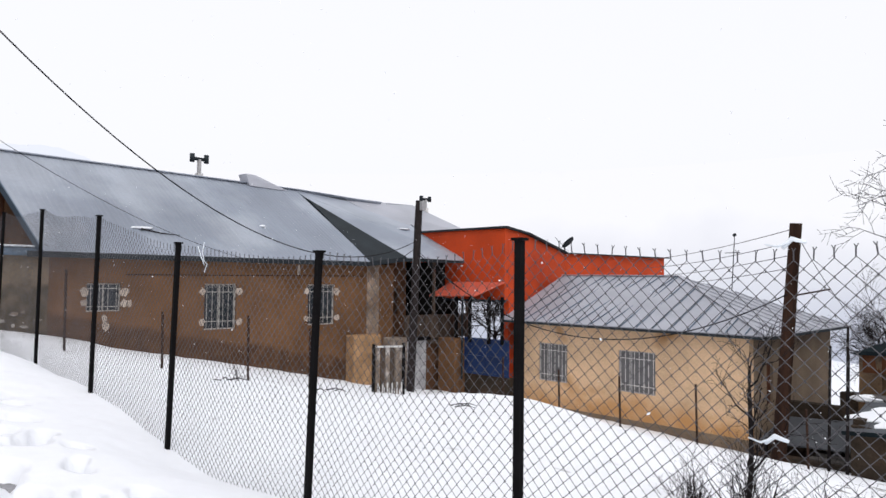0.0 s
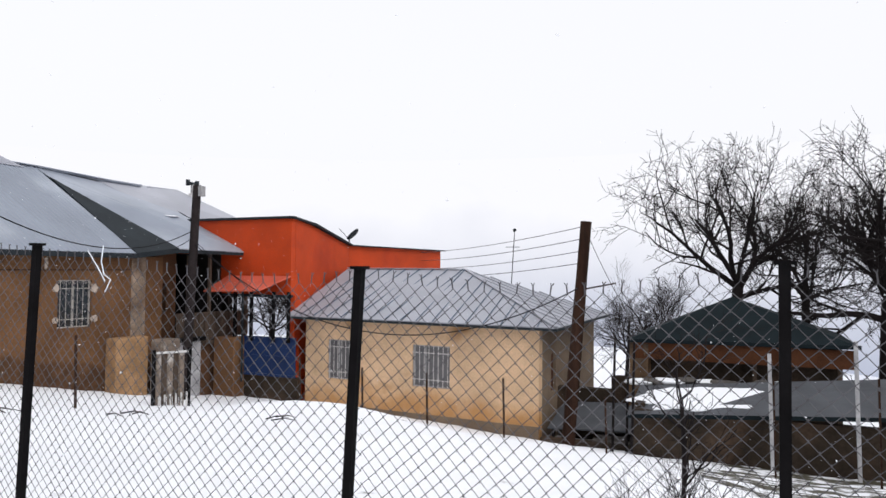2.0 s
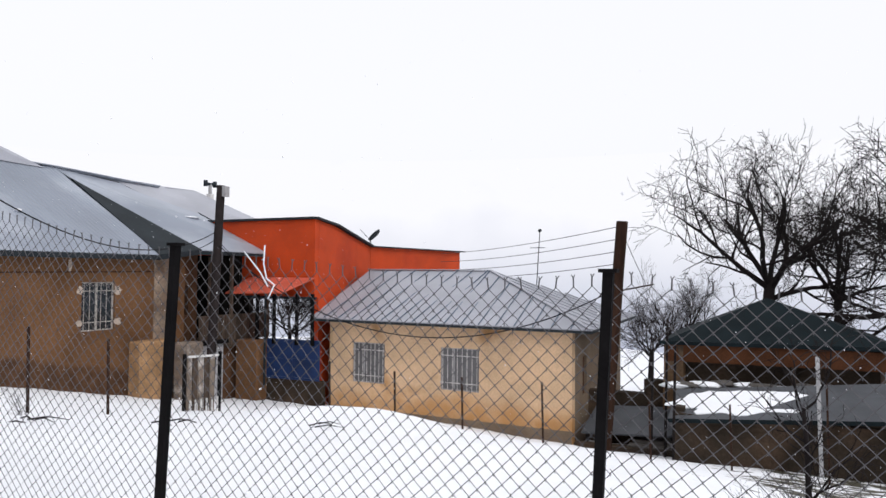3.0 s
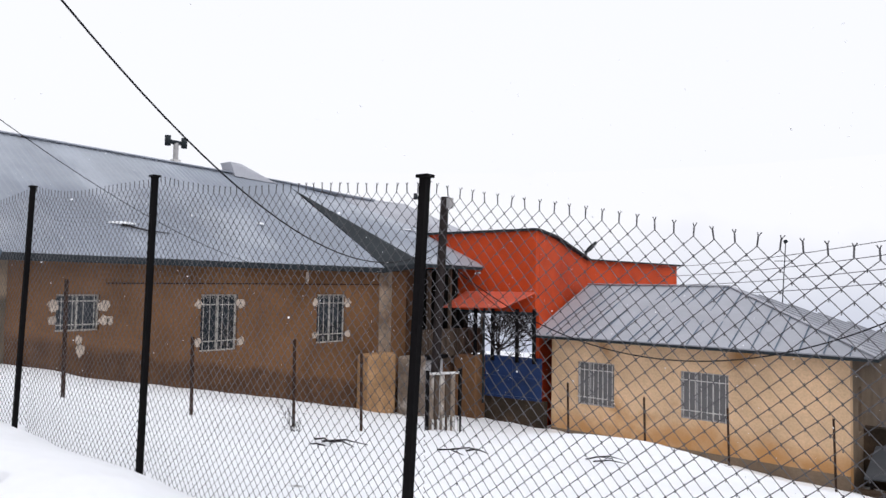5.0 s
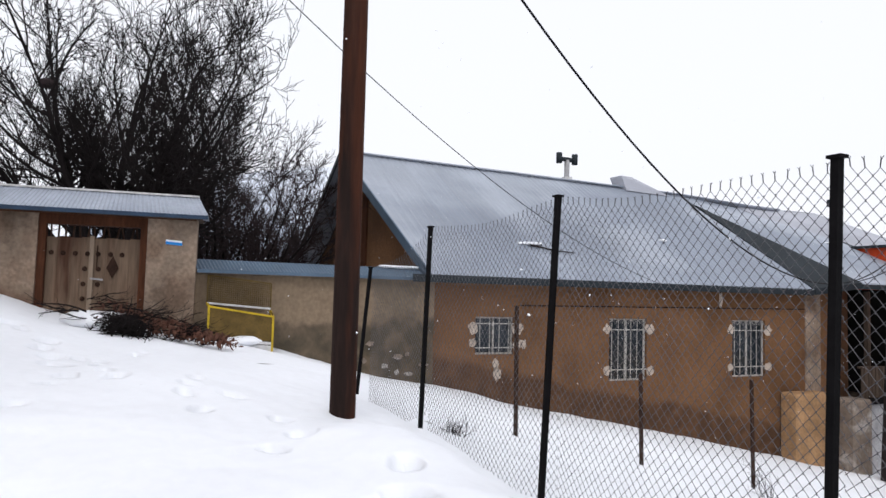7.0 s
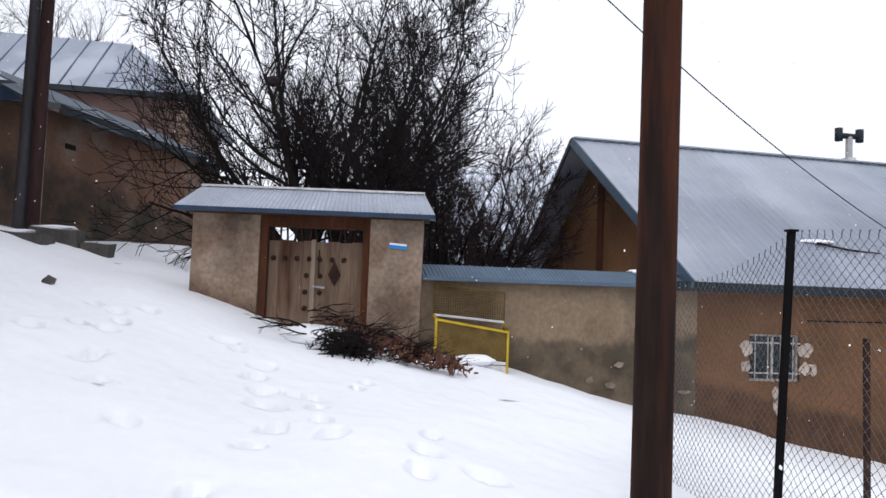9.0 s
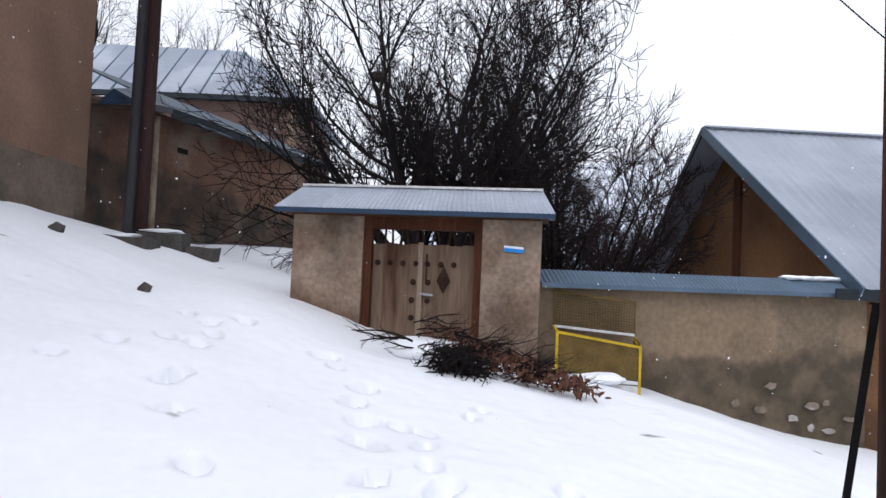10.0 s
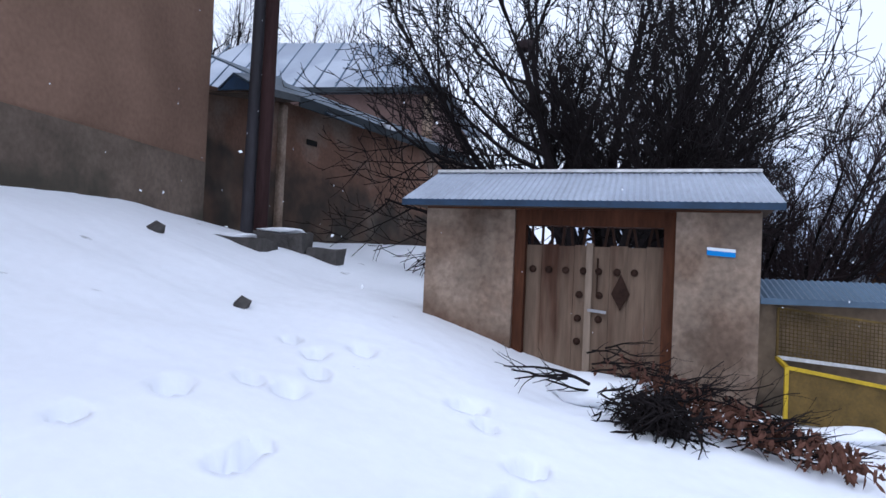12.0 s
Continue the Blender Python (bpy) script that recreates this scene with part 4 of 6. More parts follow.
def gate_house():
    g = thing("gate_house", "plastered gateway with a small corrugated metal roof", "gateway", (-23.6, 3.3, 1))
    s0, s1 = 1.16, 3.06
    n = (GB - GA).length
    for a, b in ((0, s0), (s1, n)):
        bm = B()
        cols = 6
        rows = 8
        front = {}
        for i in range(cols + 1):
            for j in range(rows + 1):
                s, z = a + (b - a) * i / cols, -0.6 + 3.6 * j / rows
                lean = 0.05 * (1 - j / rows)
                wob = 0.03 * noise.noise((s * 2.0, z * 1.5, a))
                front[i, j] = bm.verts.new(gp(s, z, -lean + wob))
        for i in range(cols):
            for j in range(rows):
                bm.faces.new((front[i, j], front[i + 1, j], front[i + 1, j + 1], front[i, j + 1]))
        rim = [front[i, 0] for i in range(cols + 1)] + [front[cols, j] for j in range(1, rows + 1)] + [front[i, rows] for i in range(cols - 1, -1, -1)] + [front[0, j] for j in range(rows - 1, 0, -1)]
        back = [bm.verts.new(v.co + GIN * 0.55) for v in rim]
        for k in range(len(rim)):
            q = (k + 1) % len(rim)
            bm.faces.new((rim[k], rim[q], back[q], back[k]))
        bm.faces.new(back[::-1])
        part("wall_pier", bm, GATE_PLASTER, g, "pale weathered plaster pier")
    # timber frame
    for s in (s0 + 0.05, s1 - 0.05):
        part("jamb", prism(B(), [gp(s - 0.08, 0.2, 0.05), gp(s + 0.08, 0.2, 0.05), gp(s + 0.08, 2.98, 0.05), gp(s - 0.08, 2.98, 0.05)], GIN * 0.14), FRAME_WOOD, g)
    part("lintel", beam(B(), gp(s0 + 0.01, 2.9, 0.2), gp(s1 - 0.01, 2.9, 0.2), 0.3, 0.2), FRAME_WOOD, g)
    # Thin dark strip put in as the shadow line under the eave.
    part("lintel_board", beam(B(), gp(0.02, 3.0, -0.03), gp(n - 0.02, 3.0, -0.03), 0.06, 0.035), FRAME_WOOD, g)
    # roof: two corrugated slopes with cut-back ends
    e0, e1, r0, r1 = -0.22, n + 0.2, 0.05, n + 0.0
    corrugated("roof_sheet", gp(e0, 3.07, -0.34), gp(e1, 3.07, -0.34), gp(r0, 3.47, 0.22), gp(r1, 3.47, 0.22), GATE_ZINC, g, 0.076, 0.010, "grey corrugated roof sheet")
    corrugated("roof_sheet", gp(e0, 3.07, 0.80), gp(e1, 3.07, 0.80), gp(r0, 3.47, 0.24), gp(r1, 3.47, 0.24), ZINC, g, 0.076, 0.010)
    part("roof_end", prism(B(), [gp(e0, 3.06, -0.33), gp(r0, 3.46, 0.23), gp(e0, 3.06, 0.79)], GU * 0.02), ZINC_BLUE, g)
    part("roof_end", prism(B(), [gp(e1, 3.06, -0.33), gp(r1, 3.46, 0.23), gp(e1, 3.06, 0.79)], GU * -0.02), ZINC_BLUE, g)
    part("eave_trim", beam(B(), gp(e0, 3.03, -0.335), gp(e1, 3.03, -0.335), 0.02, 0.075), NAVY_TRIM, g, "dark blue metal eave trim")
    part("roof_board", prism(B(), [gp(e0 + 0.1, 3.02, -0.3), gp(e1 - 0.1, 3.02, -0.3), gp(e1 - 0.1, 3.02, 0.75), gp(e0 + 0.1, 3.02, 0.75)], (0, 0, -0.02)), OLD_WOOD, g)
    part("ridge_roll", beam(B(), gp(r0, 3.49, 0.23), gp(r1, 3.49, 0.23), 0.10, 0.035), WHITE_METAL, g)


gate_house()


DOOR_STRIP = mat("pale_strip_wood", (0.23, 0.175, 0.13), 0.88, vary=0.35, scale=3, fine=22, bump=0.4, stretch=(1, 1, 0.12))


def gate_doors():
    d = thing("gate_door", "closed weathered double plank door with iron studs", "door", (-23.6, 3.4, 1.1))
    s0, mid, s1 = 1.28, 2.09, 2.94
    for a, b, k in ((s0, mid - 0.01, 0), (mid + 0.01, s1, 1)):
        leaf = new("leaf")
        leaf.parent = d
        leaf.location = (0, 0, 0)
        w = (b - a) / 4
        for i in range(4):
            q0, q1, zt = a + w * i + 0.0015, a + w * (i + 1) - 0.0015, 2.56 + 0.015 * (i % 2)
            o = 0.18 + 0.006 * (i % 2)
            part("plank", prism(B(), [gp(q0, 0.3, o), gp(q1, 0.3, o), gp(q1, zt, o), gp(q0, zt, o)], GIN * 0.05), DOOR_WOOD, leaf)
        studs = [(a + (b - a) * q, 2.26) for q in (0.12, 0.37, 0.63, 0.9)] if k == 0 else [(a + (b - a) * q, 2.26) for q in (0.10, 0.36, 0.60)]
        studs += [(b - 0.12, 1.97), (b - 0.13, 1.68), (b - 0.13, 1.40)] if k == 0 else [(a + 0.1, 1.97), (a + 0.1, 1.68)]
        for s, z in studs:
            bm = B()
            p = gp(s, z, 0.16)
            bmesh.ops.create_uvsphere(bm, u_segments=10, v_segments=6, radius=0.045, matrix=Matrix.Translation(p))
            part("stud", bm, RUST, leaf, smooth=True)
    part("cover_strip", prism(B(), [gp(mid - 0.06, 0.5, 0.145), gp(mid + 0.02, 0.5, 0.145), gp(mid + 0.02, 2.6, 0.145), gp(mid - 0.06, 2.6, 0.145)], GIN * 0.03), DOOR_STRIP, d, "pale wooden cover strip")
    part("knocker_plate", prism(B(), [gp(mid + 0.36, 1.80, 0.165), gp(mid + 0.47, 2.0, 0.165), gp(mid + 0.36, 2.24, 0.165), gp(mid + 0.25, 2.0, 0.165)], GIN * -0.015), RUST, d, "dark iron knocker plate")
    part("latch", beam(B(), gp(mid + 0.08, 1.95, 0.16), gp(mid + 0.08, 2.42, 0.16), 0.06, 0.02), RUST, d)
    part("hasp", beam(B(), gp(mid - 0.02, 1.79, 0.14), gp(mid + 0.2, 1.77, 0.14), 0.02, 0.035), GREY_PAINT, d)
    # broken lattice above the leaves
    for i in range(13):
        s = s0 + (s1 - s0) * (i + 0.5) / 13
        part("lattice_bar", beam(B(), gp(s, 2.56, 0.22), gp(s + 0.05 * math.sin(i * 3), 2.82, 0.22), 0.045 + 0.02 * math.sin(i * 5), 0.03), RUST, d)


gate_doors()

sg = thing("house_sign", "small blue and white enamel plate on the gate pier", "sign", gp(3.44, 2.5, -0.03))
part("plate", prism(B(), [gp(3.40, 2.50, -0.005), gp(3.70, 2.48, -0.005), gp(3.70, 2.57, -0.005), gp(3.40, 2.59, -0.005)], GIN * -0.035), BLUE_SIGN, sg)
part("white_band", prism(B(), [gp(3.40, 2.555, -0.042), gp(3.70, 2.535, -0.042), gp(3.70, 2.57, -0.042), gp(3.40, 2.59, -0.042)], GIN * -0.004), WHITE_ENAMEL, sg)

# ---- lane wall between gate and house ----


def lane_wall():
    a, b = Vector((-23.75, 5.26, 0)), Vector((-24.75, 11.08, 0))
    u = (b - a).normalized()
    n = Vector((-u.y, u.x, 0))
    L = (b - a).length
    w = thing("lane_wall", "stained mud wall with a corrugated metal coping", "wall", (-24.2, 8, 0), kind="structure")
    bm = B()
    cols, rows = 30, 12
    g = {}
    for i in range(cols + 1):
        for j in range(rows + 1):
            s, z = L * i / cols, -2.0 + 4.05 * j / rows
            p = a + u * s - n * (0.04 * (1 - j / rows)) + n * (0.05 * noise.noise((s, z, 2)) + 0.02 * noise.noise((s * 4, z * 4, 5)))
            g[i, j] = bm.verts.new((p.x, p.y, z))
    for i in range(cols):
        for j in range(rows):
            bm.faces.new((g[i, j], g[i + 1, j], g[i + 1, j + 1], g[i, j + 1]))
    top = [bm.verts.new(g[i, rows].co + n * 0.45) for i in range(cols + 1)]
    for i in range(cols):
        bm.faces.new((g[i, rows], g[i + 1, rows], top[i + 1], top[i]))
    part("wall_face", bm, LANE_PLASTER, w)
    # damp foot, and stones showing through fallen plaster
    out = -n
    r = random.Random(5)
    for k in range(9):
        s = r.uniform(3.4, L - 0.2)
        bm = B()
        blob(bm, (a + u * s) + Vector((0, 0, ground_z(*(a + u * s).xy) + r.uniform(0.1, 0.7))) + out * 0.068, (r.uniform(0.06, 0.15), r.uniform(0.04, 0.08)), k, (out.x, out.y))
        part("exposed_stone", bm, STONE_GREY, w)

    def wp(s, z, o):
        p = a + u * s + n * o
        return Vector((p.x, p.y, z))
    corrugated("coping_sheet", wp(-0.02, 2.03, -0.22), wp(L - 0.1, 2.06, -0.22), wp(-0.02, 2.26, 0.2), wp(L - 0.1, 2.30, 0.2), ZINC_BLUE, w, 0.076, 0.009, "blue-grey corrugated coping")
    corrugated("coping_sheet", wp(-0.02, 2.03, 0.62), wp(L - 0.1, 2.06, 0.62), wp(-0.02, 2.26, 0.21), wp(L - 0.1, 2.30, 0.21), ZINC_BLUE, w, 0.076, 0.009)
    part("coping_edge", beam(B(), wp(-0.02, 2.01, -0.215), wp(L - 0.1, 2.04, -0.215), 0.02, 0.07), ZINC_BLUE, w)
    for k in range(4):
        p = wp(4.6 + 0.27 * k, 2.31, 0.2)
        drift("coping_snow", p, (0.10, 0.2, 0.04), "thin leftover snow on the wall coping", seed=20 + k)


lane_wall()

# ---- yellow waste frame ----


def yellow_frame():
    y = thing("waste_container", "yellow tube-framed waste container with rusty mesh sides", "waste container", (-23.35, 6.1, 0.5))
    F0, F1 = Vector((-23.25, 5.5, 0)), Vector((-23.30, 6.78, 0))
    K0, K1 = Vector((-23.72, 5.52, 0)), Vector((-23.80, 6.82, 0))

    def z(p, h):
        return Vector((p.x, p.y, h))
    for a, b in ((z(F0, 1.31), z(F1, 1.12)), (z(F0, 0.45), z(F0, 1.31)), (z(F1, 0.38), z(F1, 1.12)), (z(F0, 1.31), z(K0, 1.36)), (z(F1, 1.12), z(K1, 1.22))):
        part("frame_tube", beam(B(), a, b, 0.04, 0.04), YELLOW, y)
    part("back_rail", beam(B(), z(K0, 1.37), z(K1, 1.27), 0.04, 0.04), WHITE_METAL, y)
    part("front_sheet", prism(B(), [z(F0, 0.72), z(F1, 0.62), z(F1, 1.10), z(F0, 1.29)], (-0.012, 0, 0)), YELLOW_MESH, y)
    part("lower_sheet", prism(B(), [z(F0, 0.42), z(F1, 0.40), z(F1, 0.60), z(F0, 0.70)], (-0.012, 0, 0)), WHITE_METAL, y, "dirty white lower panel")
    part("end_sheet", prism(B(), [z(F1, 0.4), z(K1, 0.4), z(K1, 1.24), z(F1, 1.18)], (0, -0.012, 0)), YELLOW_MESH, y)
    part("bottom", prism(B(), [z(F0, 0.6), z(F1, 0.55), z(K1, 0.55), z(K0, 0.6)], (0, 0, -0.02)), RUST, y)
    lid = part("lid_frame", beam(beam(beam(B(), z(K0, 1.36), z(K0, 1.93), 0.025, 0.025), z(K1, 1.26), z(K1, 1.80), 0.025, 0.025), z(K0, 1.93), z(K1, 1.80), 0.025, 0.025), YELLOW_MESH, y)
    v, f = [], []
    for i in range(1, 30):
        s = i / 30
        p = z(K0, 1.36).lerp(z(K1, 1.26), s)
        q = z(K0, 1.93).lerp(z(K1, 1.80), s)
        tube_into(v, f, [p, q], 0.006, 3, False)
    for i in range(1, 13):
        s = i / 13
        p = z(K0, 1.36).lerp(z(K0, 1.93), s)
        q = z(K1, 1.26).lerp(z(K1, 1.80), s)
        tube_into(v, f, [p, q], 0.006, 3, False)
    tagged(raw("wire_netting", v, f, YELLOW_MESH, y), kind="stuff")


yellow_frame()
drift("snow_patch", (-23.3, 6.1, 0.62), (0.2, 0.45, 0.10), "white snow lying in the waste container", seed=31)

# ---- bare trees ----


def grow(v, f, r, p, d, length, rad, level, plan, lift=0.0, thin=0.007, kink=0.24):
    """A limb that bends a little and sends out smaller ones. plan: per level (children, length ratio, spread in degrees, sides)."""
    steps = (6 if level == 0 else 4) if level < 2 else 3
    pts, rads = [p.copy()], [rad]
    dirs = []
    for i in range(steps):
        d = (d + Vector((r.uniform(-1, 1), r.uniform(-1, 1), r.uniform(-1, 1))) * kink + Vector((0, 0, lift))).normalized()
        p = p + d * (length / steps)
        pts.append(p.copy())
        dirs.append(d.copy())
        rads.append(max(rad * (1 - 0.62 * (i + 1) / steps), thin * 0.6))
    sides = plan[level][3]
    tube_into(v, f, pts, rads, sides, False)
    kids, ratio, spread, _ = plan[level]
    for k in range(kids):
        s = 0.2 + 0.8 * (k + r.random()) / kids
        i = min(int(s * steps), steps - 1)
        at = pts[i].lerp(pts[i + 1], s * steps - i)
        a = r.uniform(0, 2 * math.pi)
        side = dirs[i].cross(Vector((math.cos(a), math.sin(a), 0.3))).normalized()
        ang = radians(spread) * r.uniform(0.6, 1.25)
        nd = (dirs[i] * math.cos(ang) + side * math.sin(ang)).normalized()
        if level + 1 < len(plan):
            grow(v, f, r, at, nd, length * ratio * r.uniform(0.75, 1.2), max(rads[i] * 0.58, thin), level + 1, plan, lift, thin, kink)


def bare_tree(at, trunk, limbs, limb_len, rad, seed, label, plan, lift=0.05, spread=(15, 65), lean=(0, 0), bark=None, twig=None, name="bare_tree", kink=0.24, thin=0.007):
    """A leafless tree: a tapered trunk, and a crown of limbs that fork down to twigs."""
    r = random.Random(seed)
    t = thing(name, label, "tree", at)
    base = Vector(at)
    top = base + Vector((lean[0], lean[1], trunk))
    v, f = [], []
    mid = base.lerp(top, 0.5) + Vector((r.uniform(-0.15, 0.15), r.uniform(-0.15, 0.15), 0))
    tube_into(v, f, [base - Vector((0, 0, 0.4)), base + Vector((0, 0, 0.3)), mid, top], [rad * 1.5, rad * 1.15, rad, rad * 0.85], 9)
    raw("trunk", v, f, bark or BARK, t, smooth=True)
    v, f = [], []
    for i in range(limbs):
        a = 2 * math.pi * (i + r.uniform(-0.3, 0.3)) / limbs
        e = radians(r.uniform(*spread))
        d = Vector((math.cos(a) * math.sin(e), math.sin(a) * math.sin(e), math.cos(e)))
        s = r.uniform(0.86, 1.0)
        grow(v, f, r, base.lerp(top, s), d, limb_len * r.uniform(0.8, 1.15), rad * 0.5, 0, plan, lift, thin, kink)
    tagged(raw("crown", v, f, twig or BARK, t, "bare branching twigs"), kind="stuff")
    return t


OPEN_CROWN = [(6, 0.6, 46, 6), (5, 0.58, 48, 5), (4, 0.54, 50, 4), (4, 0.5, 52, 3), (0, 0, 0, 3)]
FINE = [(6, 0.6, 38, 5), (6, 0.6, 40, 4), (5, 0.58, 42, 3), (0, 0, 0, 3)]
bare_tree((-2.5, 37.5, -6), 7.4, 7, 4.2, 0.27, 31, "leafless walnut-like tree with a broad dark crown behind the sheds", OPEN_CROWN, 0.02, (10, 84), (0.3, 0), kink=0.22, thin=0.012)
bare_tree((0.6, 39.5, -6.2), 7.0, 6, 3.8, 0.20, 12, "slimmer leafless tree behind the dark-roofed shed", OPEN_CROWN, 0.02, (10, 70), kink=0.22, thin=0.009)
bare_tree((3.4, 36.5, -6.2), 6.8, 8, 4.6, 0.34, 36, "tall leafless tree with spreading limbs", OPEN_CROWN, 0.02, (10, 84), kink=0.22, thin=0.013)
bare_tree((7.2, 39.5, -6.3), 6.5, 7, 5.0, 0.28, 14, "leafless tree at the edge of the orchard", FINE, 0.05, (15, 70))
bare_tree((-6.4, 42.0, -6.2), 4.2, 8, 2.5, 0.12, 17, "thin leafless fruit tree beside the dark-roofed house", FINE, 0.04, (20, 75))
bare_tree((-8.3, 46.0, -6.4), 3.6, 8, 2.4, 0.12, 18, "small leafless fruit tree on the snowy slope", FINE, 0.04, (20, 75))
bare_tree((-24.6, 38.0, -5.0), 3.2, 7, 2.6, 0.12, 15, "thin leafless fruit tree beyond the blue gate", FINE, 0.04, (20, 70), thin=0.014)
bare_tree((-26.3, 36.0, -5.0), 3.4, 7, 2.6, 0.12, 16, "thin leafless fruit tree beyond the open passage", FINE, 0.04, (20, 70), thin=0.014)


def thicket(at, stems, tall, spread, seed, label, plan, foot=0.7, shoots=17, skin=None, rad=0.085, kink=0.12, lift=0.06, reach=(0.14, 0.32), thin=0.007):
    """Many stems that fan out of one root, each bending back towards the light."""
    r = random.Random(seed)
    t = thing("multi_stem_tree", label, "tree", at)
    base = Vector(at)
    cv, cf = [], []
    n = 9
    for i in range(stems):
        a = 2 * math.pi * (i + r.uniform(-0.4, 0.4)) / stems
        e = radians(r.uniform(3, spread))
        p = base + Vector((math.cos(a) * foot * r.random(), math.sin(a) * foot * r.random(), -0.3))
        d = Vector((math.cos(a) * math.sin(e), math.sin(a) * math.sin(e), math.cos(e)))
        L = tall * r.uniform(0.78, 1.05) * (1 - 0.25 * e / radians(spread))
        thick = rad * r.uniform(0.7, 1.2)
        pts, rads, dirs = [p.copy()], [thick], []
        for k in range(n):
            d = (d + Vector((r.uniform(-1, 1), r.uniform(-1, 1), r.uniform(-0.5, 0.8))) * kink).normalized()
            p = p + d * (L / n)
            pts.append(p.copy())
            dirs.append(d.copy())
            rads.append(thick * (1 - 0.9 * ((k + 1) / n) ** 0.8))
        v, f = [], []
        tube_into(v, f, pts, rads, 7, False)
        raw("stem", v, f, BARK, t, smooth=True)
        for k in range(shoots):
            s = (0.16 + 0.84 * (k + r.random()) / shoots) * (n - 0.01)
            q = min(int(s), n - 1)
            at_p = pts[q].lerp(pts[q + 1], s - q)
            b = r.uniform(0, 2 * math.pi)
            side = dirs[q].cross(Vector((math.cos(b), math.sin(b), 0.2))).normalized()
            ang = radians(r.uniform(25, 62))
            nd = (dirs[q] * math.cos(ang) + side * math.sin(ang)).normalized()
            grow(cv, cf, r, at_p, nd, L * r.uniform(*reach) * (1.1 - 0.5 * s / n), max(rads[q] * 0.55, 0.022), 0, plan, lift, thin, kink * 1.6)
    tagged(raw("crown", cv, cf, skin or BARK, t, "dense bare forking twigs"), kind="stuff")


TWIG_BROWN = mat("purple_brown_twigs", (0.036, 0.026, 0.027), 0.95, vary=0.3, scale=3, fine=20, bump=0.0)
TWIGGY = [(7, 0.5, 36, 4), (6, 0.55, 38, 3), (0, 0, 0, 3)]
BRANCHY = [(6, 0.55, 44, 4), (5, 0.5, 42, 3), (2, 0.5, 40, 3), (0, 0, 0, 3)]
thicket((-30.2, 3.9, 1.3), 15, 9.6, 47, 27, "big leafless many-stemmed tree behind the gateway", BRANCHY, 0.75, 13, None, 0.15, 0.12, 0.09, (0.24, 0.46), 0.0112)
thicket((-32.6, 7.0, 0.4), 24, 7.6, 50, 22, "dense leafless thicket behind the lane wall", TWIGGY, 1.4, 14, TWIG_BROWN, thin=0.009)
thicket((-39.0, 9.0, 0.0), 24, 6.0, 46, 23, "purple-brown leafless thicket farther down the slope", TWIGGY, 1.6, 14, TWIG_BROWN)
bare_tree((-60, -14, 6), 6, 6, 5.5, 0.25, 24, "distant leafless tree behind the upper house", FINE, 0.04, (15, 60))
bare_tree((-57, -20, 6), 6, 6, 5.5, 0.25, 25, "distant leafless tree behind the upper house", FINE, 0.04, (15, 60))
nest = drift("bird_nest", (-29.6, 2.0, 6.9), (0.2, 0.22, 0.18), "brown clump of a twig nest in the bare tree", TWIG_BROWN, 41, "nest", False)

# ---- poles ----


def pole(name, a, b, r0, r1, material, label, sides=12, bumps=0.0, seed=1):
    p = thing(name, label, "utility pole", a)
    n = 14
    v, f = [], []
    tube_into(v, f, [Vector(a).lerp(Vector(b), i / n) + Vector((bumps * noise.noise((i, seed, 0)), bumps * noise.noise((i, seed, 9)), 0)) for i in range(n + 1)],
              [r0 + (r1 - r0) * i / n + bumps * 0.5 * noise.noise((i * 1.7, seed, 4)) for i in range(n + 1)], sides)
    raw("shaft", v, f, material, p, smooth=True)
    return p


main = pole("utility_pole", (-15.78, 5.90, -0.3), (-15.72, 5.86, 9.0), 0.138, 0.12, POLE_WOOD, "tall brown wooden utility pole standing in the snow by the fence", 16, 0.006)
part("bracket", box(B(), (-15.9, 5.6, 8.3), (-15.5, 5.74, 8.4)), RUST, main)
p1 = pole("utility_pole", (-22.62, 25.47, -4.6), (-22.16, 25.47, 4.95), 0.19, 0.16, BARK_GREY, "dark old wooden pole in front of the porch", 8, 0.02, 3)
part("pole_cap", box(B(), (-22.0, 25.35, 4.5), (-21.85, 25.6, 4.9)), GREY_PAINT, p1)
p2 = pole("utility_pole", (-7.62, 27.66, -5.4), (-6.94, 27.66, 3.36), 0.24, 0.19, POLE_BLACK, "rough leaning wooden pole beside the cream house", 8, 0.03, 5)
part("arm", beam(B(), (-7.1, 27.6, 1.0), (-5.9, 27.5, 1.25), 0.05, 0.05), RUST, p2)
q1 = pole("steel_pole", (-27.2, -2.80, 2.0), (-27.2, -2.74, 11.5), 0.145, 0.10, STEEL_GREY, "dark steel pole paired with a wooden pole", 8, 0.0)
q2 = pole("utility_pole", (-27.1, -2.50, 2.0), (-27.1, -2.46, 11.5), 0.13, 0.12, POLE_PLUM, "wooden pole paired with a dark steel pole", 10, 0.008, 7)
m3 = pole("antenna_mast", (-12.3, 36, 0.9), (-12.15, 36, 3.6), 0.025, 0.02, DARK_METAL, "thin aerial mast behind the cream house roof", 5)
part("aerial", beam(B(), (-12.6, 36, 2.8), (-11.9, 36, 2.8), 0.03, 0.03), DARK_METAL, m3)
drift("mast_float", (-12.15, 36, 3.62), (0.08, 0.08, 0.08), "dark knob at the top of the aerial mast", DARK_METAL, 5, "aerial")

# ---- cables ----


def cable(a, b, sag, r, label, material=None):
    a, b = Vector(a), Vector(b)
    pts = [a.lerp(b, i / 36) - Vector((0, 0, sag * 4 * (i / 36) * (1 - i / 36))) for i in range(37)]
    return tagged(rod("cable", pts, r, material or CABLE, None, 5), label, "cable")


